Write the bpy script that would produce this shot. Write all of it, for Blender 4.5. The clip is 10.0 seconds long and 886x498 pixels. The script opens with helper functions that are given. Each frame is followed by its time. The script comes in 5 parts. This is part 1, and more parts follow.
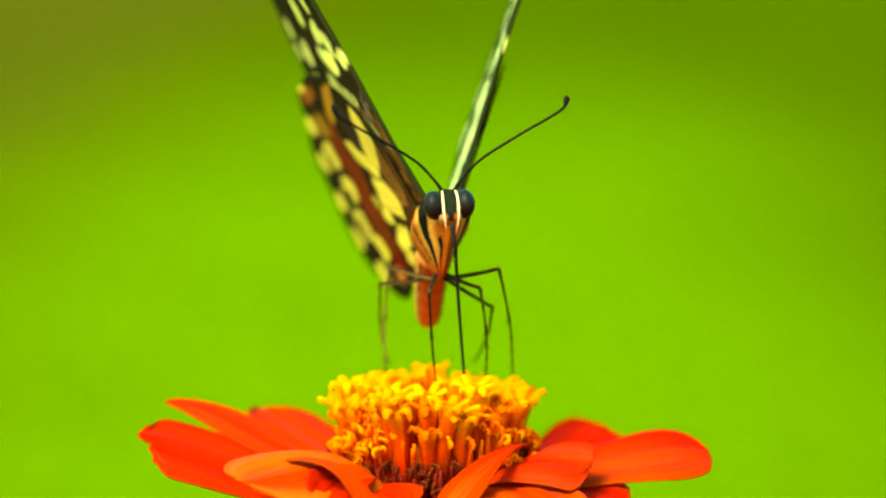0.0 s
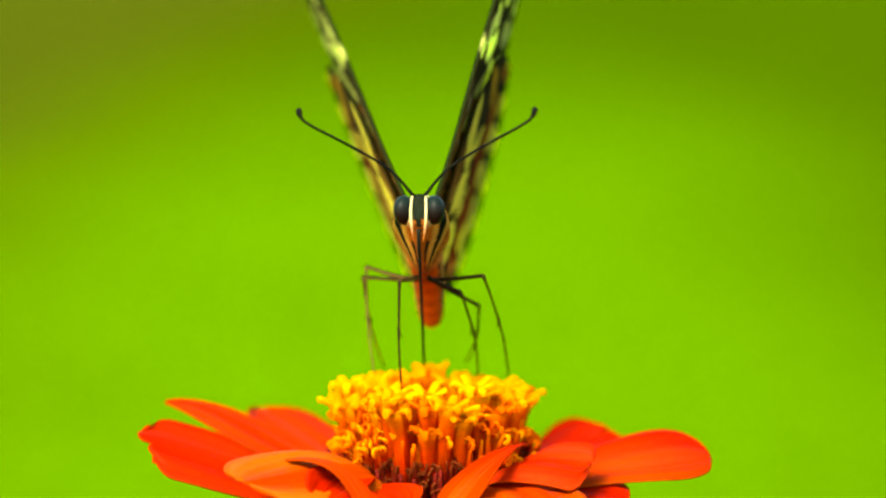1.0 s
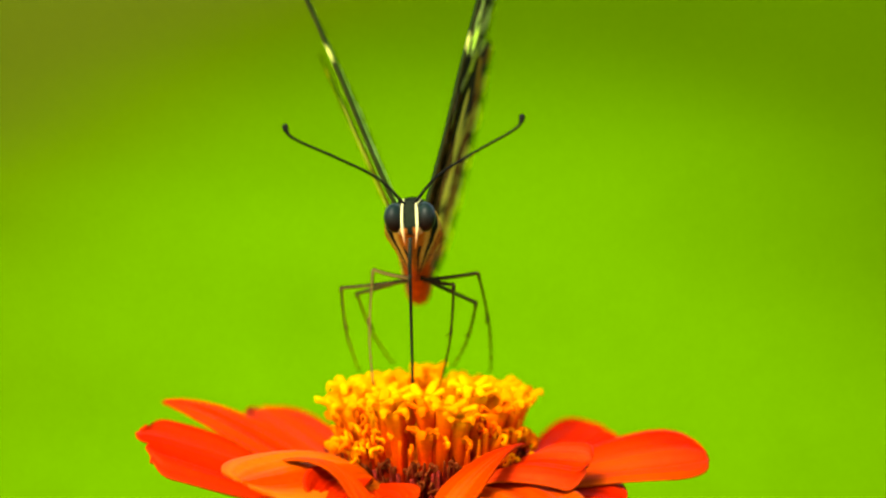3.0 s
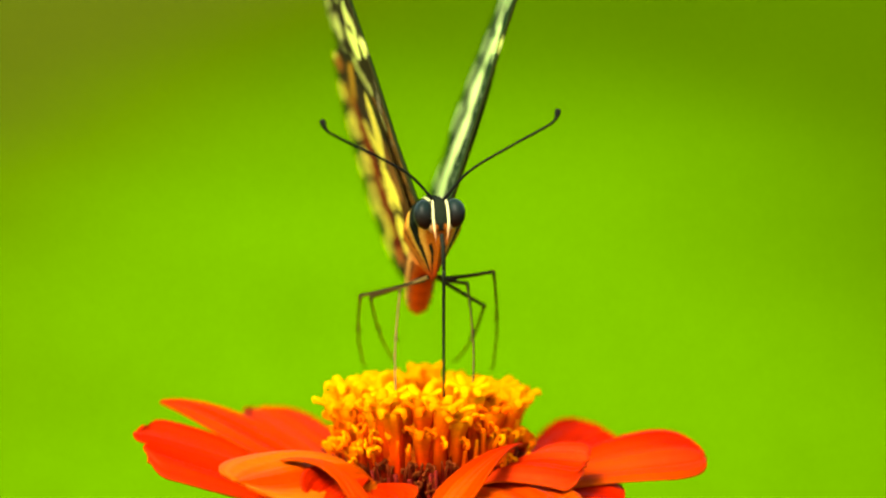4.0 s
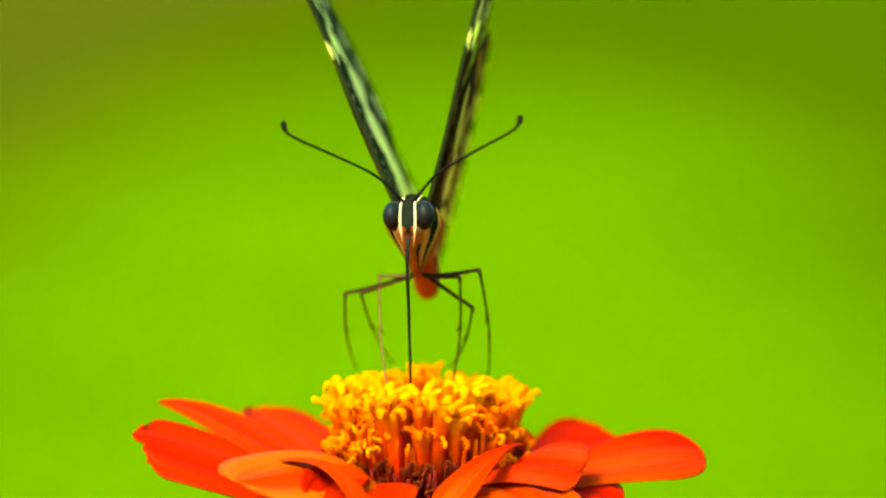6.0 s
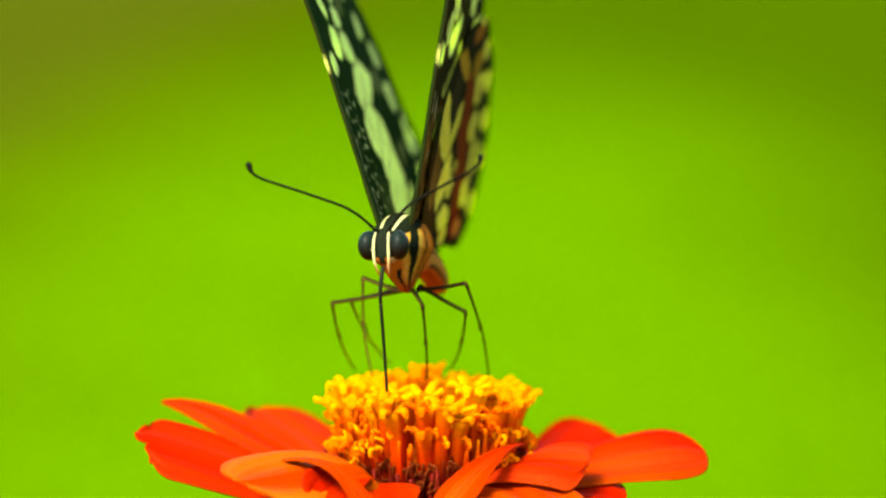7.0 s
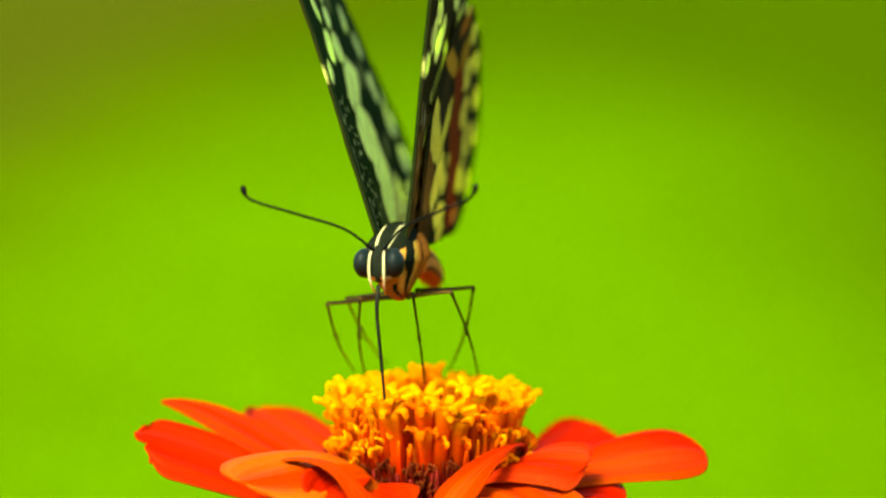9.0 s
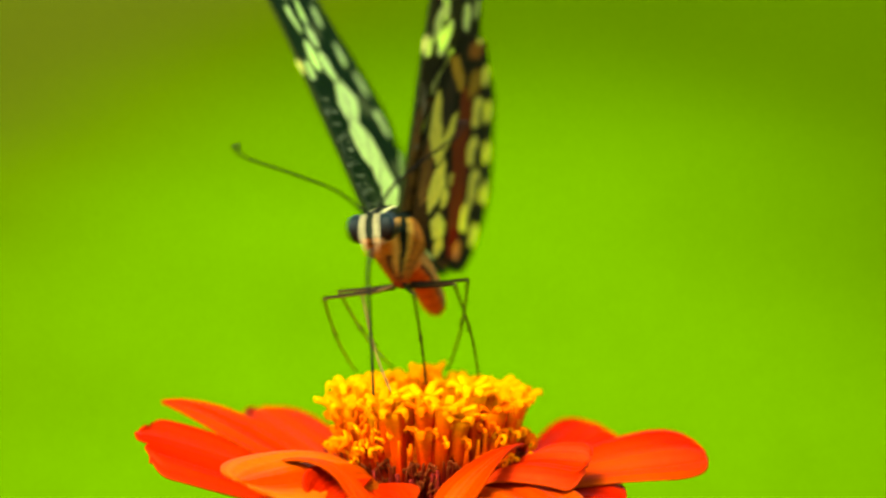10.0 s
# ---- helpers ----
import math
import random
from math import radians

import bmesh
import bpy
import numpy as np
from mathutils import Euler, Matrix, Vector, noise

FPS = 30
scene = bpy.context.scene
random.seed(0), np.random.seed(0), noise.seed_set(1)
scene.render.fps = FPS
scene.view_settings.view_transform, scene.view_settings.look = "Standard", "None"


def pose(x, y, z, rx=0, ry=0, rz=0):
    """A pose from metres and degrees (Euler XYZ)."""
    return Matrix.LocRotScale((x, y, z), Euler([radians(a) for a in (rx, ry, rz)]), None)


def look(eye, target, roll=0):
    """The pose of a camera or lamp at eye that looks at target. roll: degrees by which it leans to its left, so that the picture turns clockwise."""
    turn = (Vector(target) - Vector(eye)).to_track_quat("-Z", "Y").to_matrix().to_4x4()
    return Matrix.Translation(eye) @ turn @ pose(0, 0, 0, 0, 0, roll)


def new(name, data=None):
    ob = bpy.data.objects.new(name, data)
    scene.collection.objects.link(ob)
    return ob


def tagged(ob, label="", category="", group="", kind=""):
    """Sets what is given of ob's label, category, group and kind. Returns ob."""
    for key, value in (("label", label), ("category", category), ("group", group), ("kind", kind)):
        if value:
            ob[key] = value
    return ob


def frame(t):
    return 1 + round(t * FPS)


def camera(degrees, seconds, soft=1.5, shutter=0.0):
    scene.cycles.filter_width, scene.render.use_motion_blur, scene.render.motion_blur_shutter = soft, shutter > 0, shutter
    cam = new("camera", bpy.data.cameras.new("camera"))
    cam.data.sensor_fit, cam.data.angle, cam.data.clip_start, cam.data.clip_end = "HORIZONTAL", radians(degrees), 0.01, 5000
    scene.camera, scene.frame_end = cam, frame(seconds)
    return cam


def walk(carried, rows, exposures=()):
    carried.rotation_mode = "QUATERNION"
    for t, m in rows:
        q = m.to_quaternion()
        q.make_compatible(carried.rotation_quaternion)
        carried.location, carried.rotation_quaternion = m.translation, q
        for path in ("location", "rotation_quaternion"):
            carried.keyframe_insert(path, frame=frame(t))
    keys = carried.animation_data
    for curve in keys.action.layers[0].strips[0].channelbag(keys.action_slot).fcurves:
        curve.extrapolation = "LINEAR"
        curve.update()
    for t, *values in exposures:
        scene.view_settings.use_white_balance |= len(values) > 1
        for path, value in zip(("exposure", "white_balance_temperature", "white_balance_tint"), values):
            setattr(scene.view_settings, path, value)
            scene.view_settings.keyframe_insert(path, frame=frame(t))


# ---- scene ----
MM = 0.001
BASE = 0.600          # height of the flower's top above the ground

# camera: long macro lens on a tripod, trembling a little sideways
cam = camera(20.0, 10.0, soft=2.2, shutter=0.5)
cam.data.dof.use_dof = True
cam.data.dof.focus_distance = 0.2270
cam.data.dof.aperture_fstop = 12.5
EYE = Vector((0.001007, -0.230895, 0.648590))
AIM = pose(EYE.x, EYE.y, EYE.z, 81.0, 0, 0)


def turned(deg):
    return Matrix.Translation(EYE) @ pose(0, 0, 0, 0, 0, deg) @ Matrix.Translation(-EYE) @ AIM


SWAY = (      # seconds, degrees
    (0.0, 0.000), (0.1, -0.064), (0.2, -0.122), (0.3, -0.116), (0.4, -0.039), (0.5, 0.000), (0.6, -0.103), (0.7, -0.116), (0.8, -0.116), (0.9, 0.000),
    (1.0, -0.006), (1.1, -0.103), (1.2, -0.077), (1.3, -0.116), (1.4, -0.116), (1.5, -0.084), (1.6, -0.129), (1.7, -0.103), (1.8, -0.090), (1.9,
    -0.148), (2.0, -0.122), (2.1, -0.052), (2.2, -0.077), (2.3, -0.155), (2.4, -0.168), (2.5, -0.084), (2.6, -0.090), (2.7, -0.052), (3.8, -0.122),
    (3.9, -0.116), (4.0, -0.122), (4.1, -0.052), (4.2, -0.077), (4.3, -0.103), (4.4, -0.129), (4.5, -0.122), (4.6, -0.090), (4.7, -0.052), (4.8,
    -0.090), (4.9, -0.142), (5.0, -0.142), (5.1, -0.077), (5.2, -0.026), (5.3, -0.116), (5.4, -0.168), (5.5, -0.135), (5.6, -0.103), (5.7, -0.142),
    (6.8, -0.116), (6.9, -0.116), (7.0, -0.084), (7.1, -0.090), (7.2, -0.090), (7.3, -0.103), (7.4, -0.142), (7.5, -0.045), (7.6, -0.103), (7.7,
    -0.168), (7.8, -0.142), (7.9, -0.129), (8.0, -0.097), (8.1, -0.052), (8.2, -0.090), (8.3, -0.155), (8.4, -0.142), (8.5, 0.000), (8.6, -0.052),
    (8.7, -0.064), (8.8, -0.090), (8.9, -0.116), (9.0, -0.090), (9.1, -0.103), (9.2, -0.129), (9.3, -0.206), (9.4, -0.116), (9.5, -0.023), (9.6,
    -0.116), (9.7, -0.180), (9.8, -0.116), (9.9, -0.142), (10.0, -0.084))
walk(cam, [(t, turned(s)) for t, s in SWAY],
    exposures=[(0.0, 2.69, 7300, -2), (10.0, 2.69, 7300, -2)])

# ---- light ----
SUN_UP, SUN_TURN = 53.0, 214.0      # height and compass turn of the sun, degrees
world = bpy.data.worlds.new("sky")
scene.world = world
world.use_nodes = True
wt = world.node_tree
sky = wt.nodes.new("ShaderNodeTexSky")
sky.sky_type = "NISHITA"
sky.sun_disc = False
sky.sun_elevation = radians(SUN_UP)
sky.sun_rotation = radians(SUN_TURN)
sky.air_density, sky.dust_density, sky.ozone_density = 0.5, 4.0, 0.3      # thin white haze
wt.links.new(sky.outputs[0], wt.nodes["Background"].inputs[0])
wt.nodes["Background"].inputs[1].default_value = 0.13
sun = new("sun", bpy.data.lights.new("sun", "SUN"))
sun.data.energy = 1.5
sun.data.angle = radians(24.0)
sun.data.color = (1.0, 0.95, 0.86)
SUN_WAY = Vector((math.sin(radians(SUN_TURN)) * math.cos(radians(SUN_UP)), math.cos(radians(SUN_TURN)) * math.cos(radians(SUN_UP)), math.sin(radians(SUN_UP))))
sun.matrix_basis = look(SUN_WAY * 5, (0, 0, 0))


# ---- materials ----
def material(name, rough=0.5, metal=0.0):
    m = bpy.data.materials.new(name)
    m.use_nodes = True
    b = m.node_tree.nodes["Principled BSDF"]
    b.inputs["Roughness"].default_value = rough
    b.inputs["Metallic"].default_value = metal
    return m, m.node_tree, b


def node(tree, kind, **values):
    n = tree.nodes.new(kind)
    for k, v in values.items():
        n.inputs[k.replace("_", " ")].default_value = v
    return n


def noise_node(tree, size, detail=3.0):
    """Noise with features of about `size` metres, in the thing's own space."""
    co = tree.nodes.new("ShaderNodeTexCoord")
    n = node(tree, "ShaderNodeTexNoise", Scale=1.0 / size, Detail=detail)
    tree.links.new(co.outputs["Object"], n.inputs["Vector"])
    return n


def vary(tree, colour, fac, low, high):
    """The colour made darker or lighter between the factors low and high by fac."""
    r = tree.nodes.new("ShaderNodeMapRange")
    r.inputs["From Min"].default_value, r.inputs["From Max"].default_value = 0.3, 0.7
    r.inputs["To Min"].default_value, r.inputs["To Max"].default_value = low, high
    tree.links.new(fac, r.inputs["Value"])
    mul = tree.nodes.new("ShaderNodeVectorMath")
    mul.operation = "SCALE"
    tree.links.new(colour, mul.inputs[0])
    tree.links.new(r.outputs[0], mul.inputs["Scale"])
    return mul.outputs[0]


def bump(tree, b, height, strength, metres):
    n = node(tree, "ShaderNodeBump", Strength=strength, Distance=metres)
    tree.links.new(height, n.inputs["Height"])
    tree.links.new(n.outputs[0], b.inputs["Normal"])


def organic(name, rough, grain, low=0.8, high=1.15, relief=0.3, depth=0.00006, through_light=0.0, gloss=0.15, steep=1.0):
    """A plant or insect surface that takes its pigment from the mesh's own colours, with grain, relief and some light through it."""
    m, t, b = material(name, rough)
    b.inputs["Specular IOR Level"].default_value = gloss
    b.inputs["IOR"].default_value = 1.2
    a = t.nodes.new("ShaderNodeAttribute")
    a.attribute_name = "pigment"
    fine = noise_node(t, grain)
    wide = noise_node(t, grain * 9, 2.0)
    c = vary(t, vary(t, a.outputs["Color"], fine.outputs[0], low, high), wide.outputs[0], 0.9, 1.08)
    t.links.new(c, b.inputs["Base Color"])
    bump(t, b, fine.outputs[0], relief, depth)
    if through_light:
        tr = t.nodes.new("ShaderNodeBsdfTranslucent")
        mix = node(t, "ShaderNodeMixShader", Fac=through_light)
        filtered = node(t, "ShaderNodeGamma", Gamma=steep)      # light that passes through is the more strongly tinted
        t.links.new(c, filtered.inputs["Color"])
        t.links.new(filtered.outputs[0], tr.inputs["Color"])
        t.links.new(b.outputs[0], mix.inputs[1])
        t.links.new(tr.outputs[0], mix.inputs[2])
        t.links.new(mix.outputs[0], t.nodes["Material Output"].inputs["Surface"])
    return m


M_WING = organic("wing_scales", 0.75, 0.00035, 0.86, 1.12, 0.25, 0.00004, 0.52, gloss=0.04, steep=1.2)
M_FUR = organic("insect_fur", 0.75, 0.00022, 0.7, 1.25, 0.6, 0.00012, gloss=0.04)
M_LEG = organic("leg_chitin", 0.5, 0.0002, 0.75, 1.2, 0.3, 0.00003, gloss=0.10)
M_PETAL = organic("petal_skin", 0.5, 0.0006, 0.9, 1.08, 0.35, 0.00008, 0.35, gloss=0.06)
M_FLORET = organic("floret_skin", 0.5, 0.0003, 0.9, 1.08, 0.3, 0.00004, 0.68, gloss=0.08)
M_BRACT = organic("dry_bract", 0.7, 0.0003, 0.6, 1.3, 0.5, 0.00008)
M_STEM = organic("stem_skin", 0.6, 0.0012, 0.8, 1.15, 0.4, 0.0001)

M_EYE, _t, _b = material("eye_cornea", 0.34)
_c = _t.nodes.new("ShaderNodeTexCoord")
_z = _t.nodes.new("ShaderNodeSeparateXYZ")
_t.links.new(_c.outputs["Object"], _z.inputs[0])
_r = _t.nodes.new("ShaderNodeMapRange")
_r.inputs["From Min"].default_value, _r.inputs["From Max"].default_value = -0.0012, 0.0006
_t.links.new(_z.outputs["Z"], _r.inputs["Value"])
_x = _t.nodes.new("ShaderNodeMix")
_x.data_type = "RGBA"
_t.links.new(_r.outputs[0], _x.inputs["Factor"])
_x.inputs["A"].default_value, _x.inputs["B"].default_value = (0.008, 0.002, 0.001, 1), (0.004, 0.009, 0.007, 1)
_t.links.new(_x.outputs["Result"], _b.inputs["Base Color"])
_b.inputs["Specular IOR Level"].default_value = 0.08
_b.inputs["IOR"].default_value = 1.35
_co = _t.nodes.new("ShaderNodeTexCoord")
_v = node(_t, "ShaderNodeTexVoronoi", Scale=9000.0)
_t.links.new(_co.outputs["Object"], _v.inputs["Vector"])
bump(_t, _b, _v.outputs["Distance"], 0.25, 0.00003)

# lawn: lush grass near the flower bed, darker green further off, a drier strip
M_LAWN, _t, _b = material("lawn", 0.85)
_g = _t.nodes.new("ShaderNodeNewGeometry")
_s = _t.nodes.new("ShaderNodeSeparateXYZ")
_t.links.new(_g.outputs["Position"], _s.inputs[0])


def ramp_between(tree, value, a, b):
    r = tree.nodes.new("ShaderNodeMapRange")
    r.interpolation_type = "SMOOTHSTEP"
    r.inputs["From Min"].default_value, r.inputs["From Max"].default_value = a, b
    tree.links.new(value, r.inputs["Value"])
    return r.outputs[0]


def blend(tree, fac, a, b):
    x = tree.nodes.new("ShaderNodeMix")
    x.data_type = "RGBA"
    tree.links.new(fac, x.inputs["Factor"])
    for socket, c in ((x.inputs["A"], a), (x.inputs["B"], b)):
        if isinstance(c, tuple):
            socket.default_value = (*c, 1)
        else:
            tree.links.new(c, socket)
    return x.outputs["Result"]


LUSH, DARK_GREEN, DRY = (0.0397, 0.0989, 0), (0.0207, 0.0437, 0), (0.0276, 0.0379, 0.0017)
_p = noise_node(_t, 5.0, 3.0)           # wide uneven patches
_pm = _t.nodes.new("ShaderNodeMath")
_pm.operation = "MULTIPLY_ADD"
_t.links.new(_p.outputs[0], _pm.inputs[0])
_pm.inputs[1].default_value, _pm.inputs[2].default_value = 2.0, -0.98
_px = _t.nodes.new("ShaderNodeMath")
_t.links.new(_s.outputs["X"], _px.inputs[0])
_t.links.new(_pm.outputs[0], _px.inputs[1])
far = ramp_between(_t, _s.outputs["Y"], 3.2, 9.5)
side = _t.nodes.new("ShaderNodeMath")
side.operation = "MULTIPLY_ADD"           # a strip of dry grass that runs off obliquely
_t.links.new(_s.outputs["Y"], side.inputs[0])
side.inputs[1].default_value = -0.06
_t.links.new(_px.outputs[0], side.inputs[2])
dry = ramp_between(_t, side.outputs[0], -0.5, -1.85)
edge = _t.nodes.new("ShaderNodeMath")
edge.operation = "MULTIPLY_ADD"           # vignette on the other side, painted into the lawn as darker green
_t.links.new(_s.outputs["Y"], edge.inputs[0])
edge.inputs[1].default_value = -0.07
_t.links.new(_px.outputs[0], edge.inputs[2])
c = blend(_t, far, LUSH, DARK_GREEN)
c = blend(_t, ramp_between(_t, edge.outputs[0], -0.06, 1.0), c, DARK_GREEN)
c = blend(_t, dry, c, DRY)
# further out and behind, the lawn is a patchwork of the three colours
_q = noise_node(_t, 2.6, 3.0)
_r = noise_node(_t, 3.9, 2.0)
patch = blend(_t, ramp_between(_t, _r.outputs[0], 0.5, 0.62), blend(_t, ramp_between(_t, _q.outputs[0], 0.40, 0.56), LUSH, DARK_GREEN), DRY)
_ax = _t.nodes.new("ShaderNodeMath")
_ax.operation = "ABSOLUTE"
_t.links.new(_px.outputs[0], _ax.inputs[0])
c = blend(_t, ramp_between(_t, _ax.outputs[0], 2.3, 4.5), c, patch)
c = blend(_t, ramp_between(_t, _s.outputs["Y"], 0.3, -1.5), c, patch)
_n = noise_node(_t, 0.05, 4.0)
_w = noise_node(_t, 0.6, 2.0)
c = vary(_t, vary(_t, c, _n.outputs[0], 0.7, 1.3), _w.outputs[0], 0.93, 1.07)
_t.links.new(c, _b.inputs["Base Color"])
_b.inputs["Specular IOR Level"].default_value = 0.0
bump(_t, _b, _n.outputs[0], 0.6, 0.02)


# ---- mesh tools ----
def mesh_of(name, verts, faces, mat, pigment=None, smooth=True):
    """A mesh from vertices in millimetres, with a colour per vertex."""
    me = bpy.data.meshes.new(name)
    verts = np.asarray(verts, dtype=float)
    me.from_pydata((verts * MM).tolist(), [], [tuple(int(i) for i in f) for f in faces])
    me.materials.append(mat)
    me.polygons.foreach_set("use_smooth", [smooth] * len(me.polygons))
    if pigment is not None:
        p = np.ones((len(verts), 4))
        p[:, :3] = pigment
        at = me.color_attributes.new("pigment", "FLOAT_COLOR", "POINT")
        at.data.foreach_set("color", p.ravel())
    me.update()
    return me


def part(name, me, parent, label="", m=None):
    ob = new(name, me)
    ob.parent = parent
    if m is not None:
        ob.matrix_basis = m
    return tagged(ob, label=label)


def ring_faces(rows, cols, closed=True):
    f = []
    for i in range(rows - 1):
        for j in range(cols if closed else cols - 1):
            k = (j + 1) % cols
            f.append((i * cols + j, i * cols + k, (i + 1) * cols + k, (i + 1) * cols + j))
    return f


def tube(points, radii, sides=8):
    """Vertices and faces of a tube along points (mm), closed at both ends."""
    pts = [Vector(p) for p in points]
    verts, side = [], None
    for i, p in enumerate(pts):
        way = (pts[min(i + 1, len(pts) - 1)] - pts[max(i - 1, 0)]).normalized()
        if side is None:
            side = way.orthogonal().normalized()
        side = (side - way * side.dot(way)).normalized()
        up = way.cross(side)
        for j in range(sides):
            a = 2 * math.pi * j / sides
            verts.append(p + radii[i] * (side * math.cos(a) + up * math.sin(a)))
    faces = ring_faces(len(pts), sides)
    faces += [tuple(reversed(range(sides))), tuple(range((len(pts) - 1) * sides, len(pts) * sides))]
    return [tuple(v) for v in verts], faces


def bend(a, b, c, n):
    """Points of a smooth bow from a by b to c."""
    a, b, c = Vector(a), Vector(b), Vector(c)
    return [(1 - s) ** 2 * a + 2 * s * (1 - s) * b + s * s * c for s in (i / (n - 1) for i in range(n))]


def smooth_line(points, n, closed=False):
    """n points along a Catmull-Rom curve through points."""
    p = np.asarray(points, dtype=float)
    k = len(p)
    out = []
    for s in np.linspace(0, k if closed else k - 1, n, endpoint=not closed):
        i = min(int(s), k - 1 if closed else k - 2)
        f = s - i
        q = [p[(i + j) % k] if closed else p[min(max(i + j, 0), k - 1)] for j in (-1, 0, 1, 2)]
        out.append(0.5 * (2 * q[1] + (q[2] - q[0]) * f + (2 * q[0] - 5 * q[1] + 4 * q[2] - q[3]) * f ** 2 + (3 * q[1] - q[0] - 3 * q[2] + q[3]) * f ** 3))
    return np.array(out)


def ripple(u, v, seed):
    """Smooth waves between about -1 and 1."""
    r = np.random.RandomState(seed)
    s = 0
    for _ in range(5):
        a, b, ph = r.uniform(-1, 1), r.uniform(-1, 1), r.uniform(0, 6.28)
        s = s + np.sin(u * a + v * b + ph)
    return s / 3.0


# ---- ground ----
bm = bmesh.new()
bmesh.ops.create_grid(bm, x_segments=40, y_segments=40, size=400.0)
me = bpy.data.meshes.new("ground")
bm.to_mesh(me)
bm.free()
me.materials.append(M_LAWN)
tagged(new("ground", me), label="bright green lawn with a dry brownish strip", category="ground", kind="structure")

# ---- flower ----
flower = new("zinnia_flower")
tagged(flower, label="orange-red zinnia with a tall ring of yellow florets", category="flower")


def flower_part(name, verts, faces, mat, pigment, label=""):
    v = np.asarray(verts, dtype=float) + np.array((0, 0, BASE / MM))
    return part(name, mesh_of(name, v, faces, mat, pigment), flower, label)


def stem():
    pts = bend((3, 6, -600), (-4, 5, -300), (0, 0.5, -16), 24)
    v, f = tube(pts, [2.6 - 0.5 * i / 23 for i in range(24)], 12)
    flower_part("stem", v, f, M_STEM, (0.0575, 0.126, 0.017), "green hairy stem")
    rows, cols = 9, 32
    v = []
    for i in range(rows):
        s = i / (rows - 1)
        r = 2.2 + 5.2 * math.sin(s * math.pi * 0.62) ** 1.2
        for j in range(cols):
            a = 2 * math.pi * j / cols
            v.append((r * math.cos(a) * (1 + 0.04 * math.sin(a * 8 + i * 3)), 0.5 + r * math.sin(a), -17 + 5.6 * s))
    flower_part("calyx", v, ring_faces(rows, cols) + [tuple(reversed(range(cols))), tuple(range((rows - 1) * cols, rows * cols))], M_STEM, (0.0517, 0.103, 0.017), "green scaly calyx")


stem()


def cone():
    """The dome on which the florets stand."""
    rows, cols = 12, 40
    v, col = [], []
    for i in range(rows):
        s = i / (rows - 1)
        r = 6.9 * math.cos(s * math.pi / 2 * 0.98) ** 0.6
        for j in range(cols):
            a = 2 * math.pi * j / cols
            v.append((r * math.cos(a), 0.5 + r * math.sin(a), -12.6 + 8.4 * math.sin(s * math.pi / 2)))
            col.append((0.30 + 0.36 * s, 0.010 + 0.12 * s, 0.002))
    flower_part("receptacle", v, ring_faces(rows, cols) + [tuple(range((rows - 1) * cols, rows * cols))], M_BRACT, col, "dark red-brown dome under the florets")


cone()

RED, DEEP, ORANGE, AMBER = np.array((0.335, 0.0062, 0.0006)), np.array((0.185, 0.0013, 0.0006)), np.array((0.379, 0.0431, 0.0011)), np.array((0.402, 0.0977, 0.0057))
SALMON = np.array((0.400, 0.0230, 0.0035))


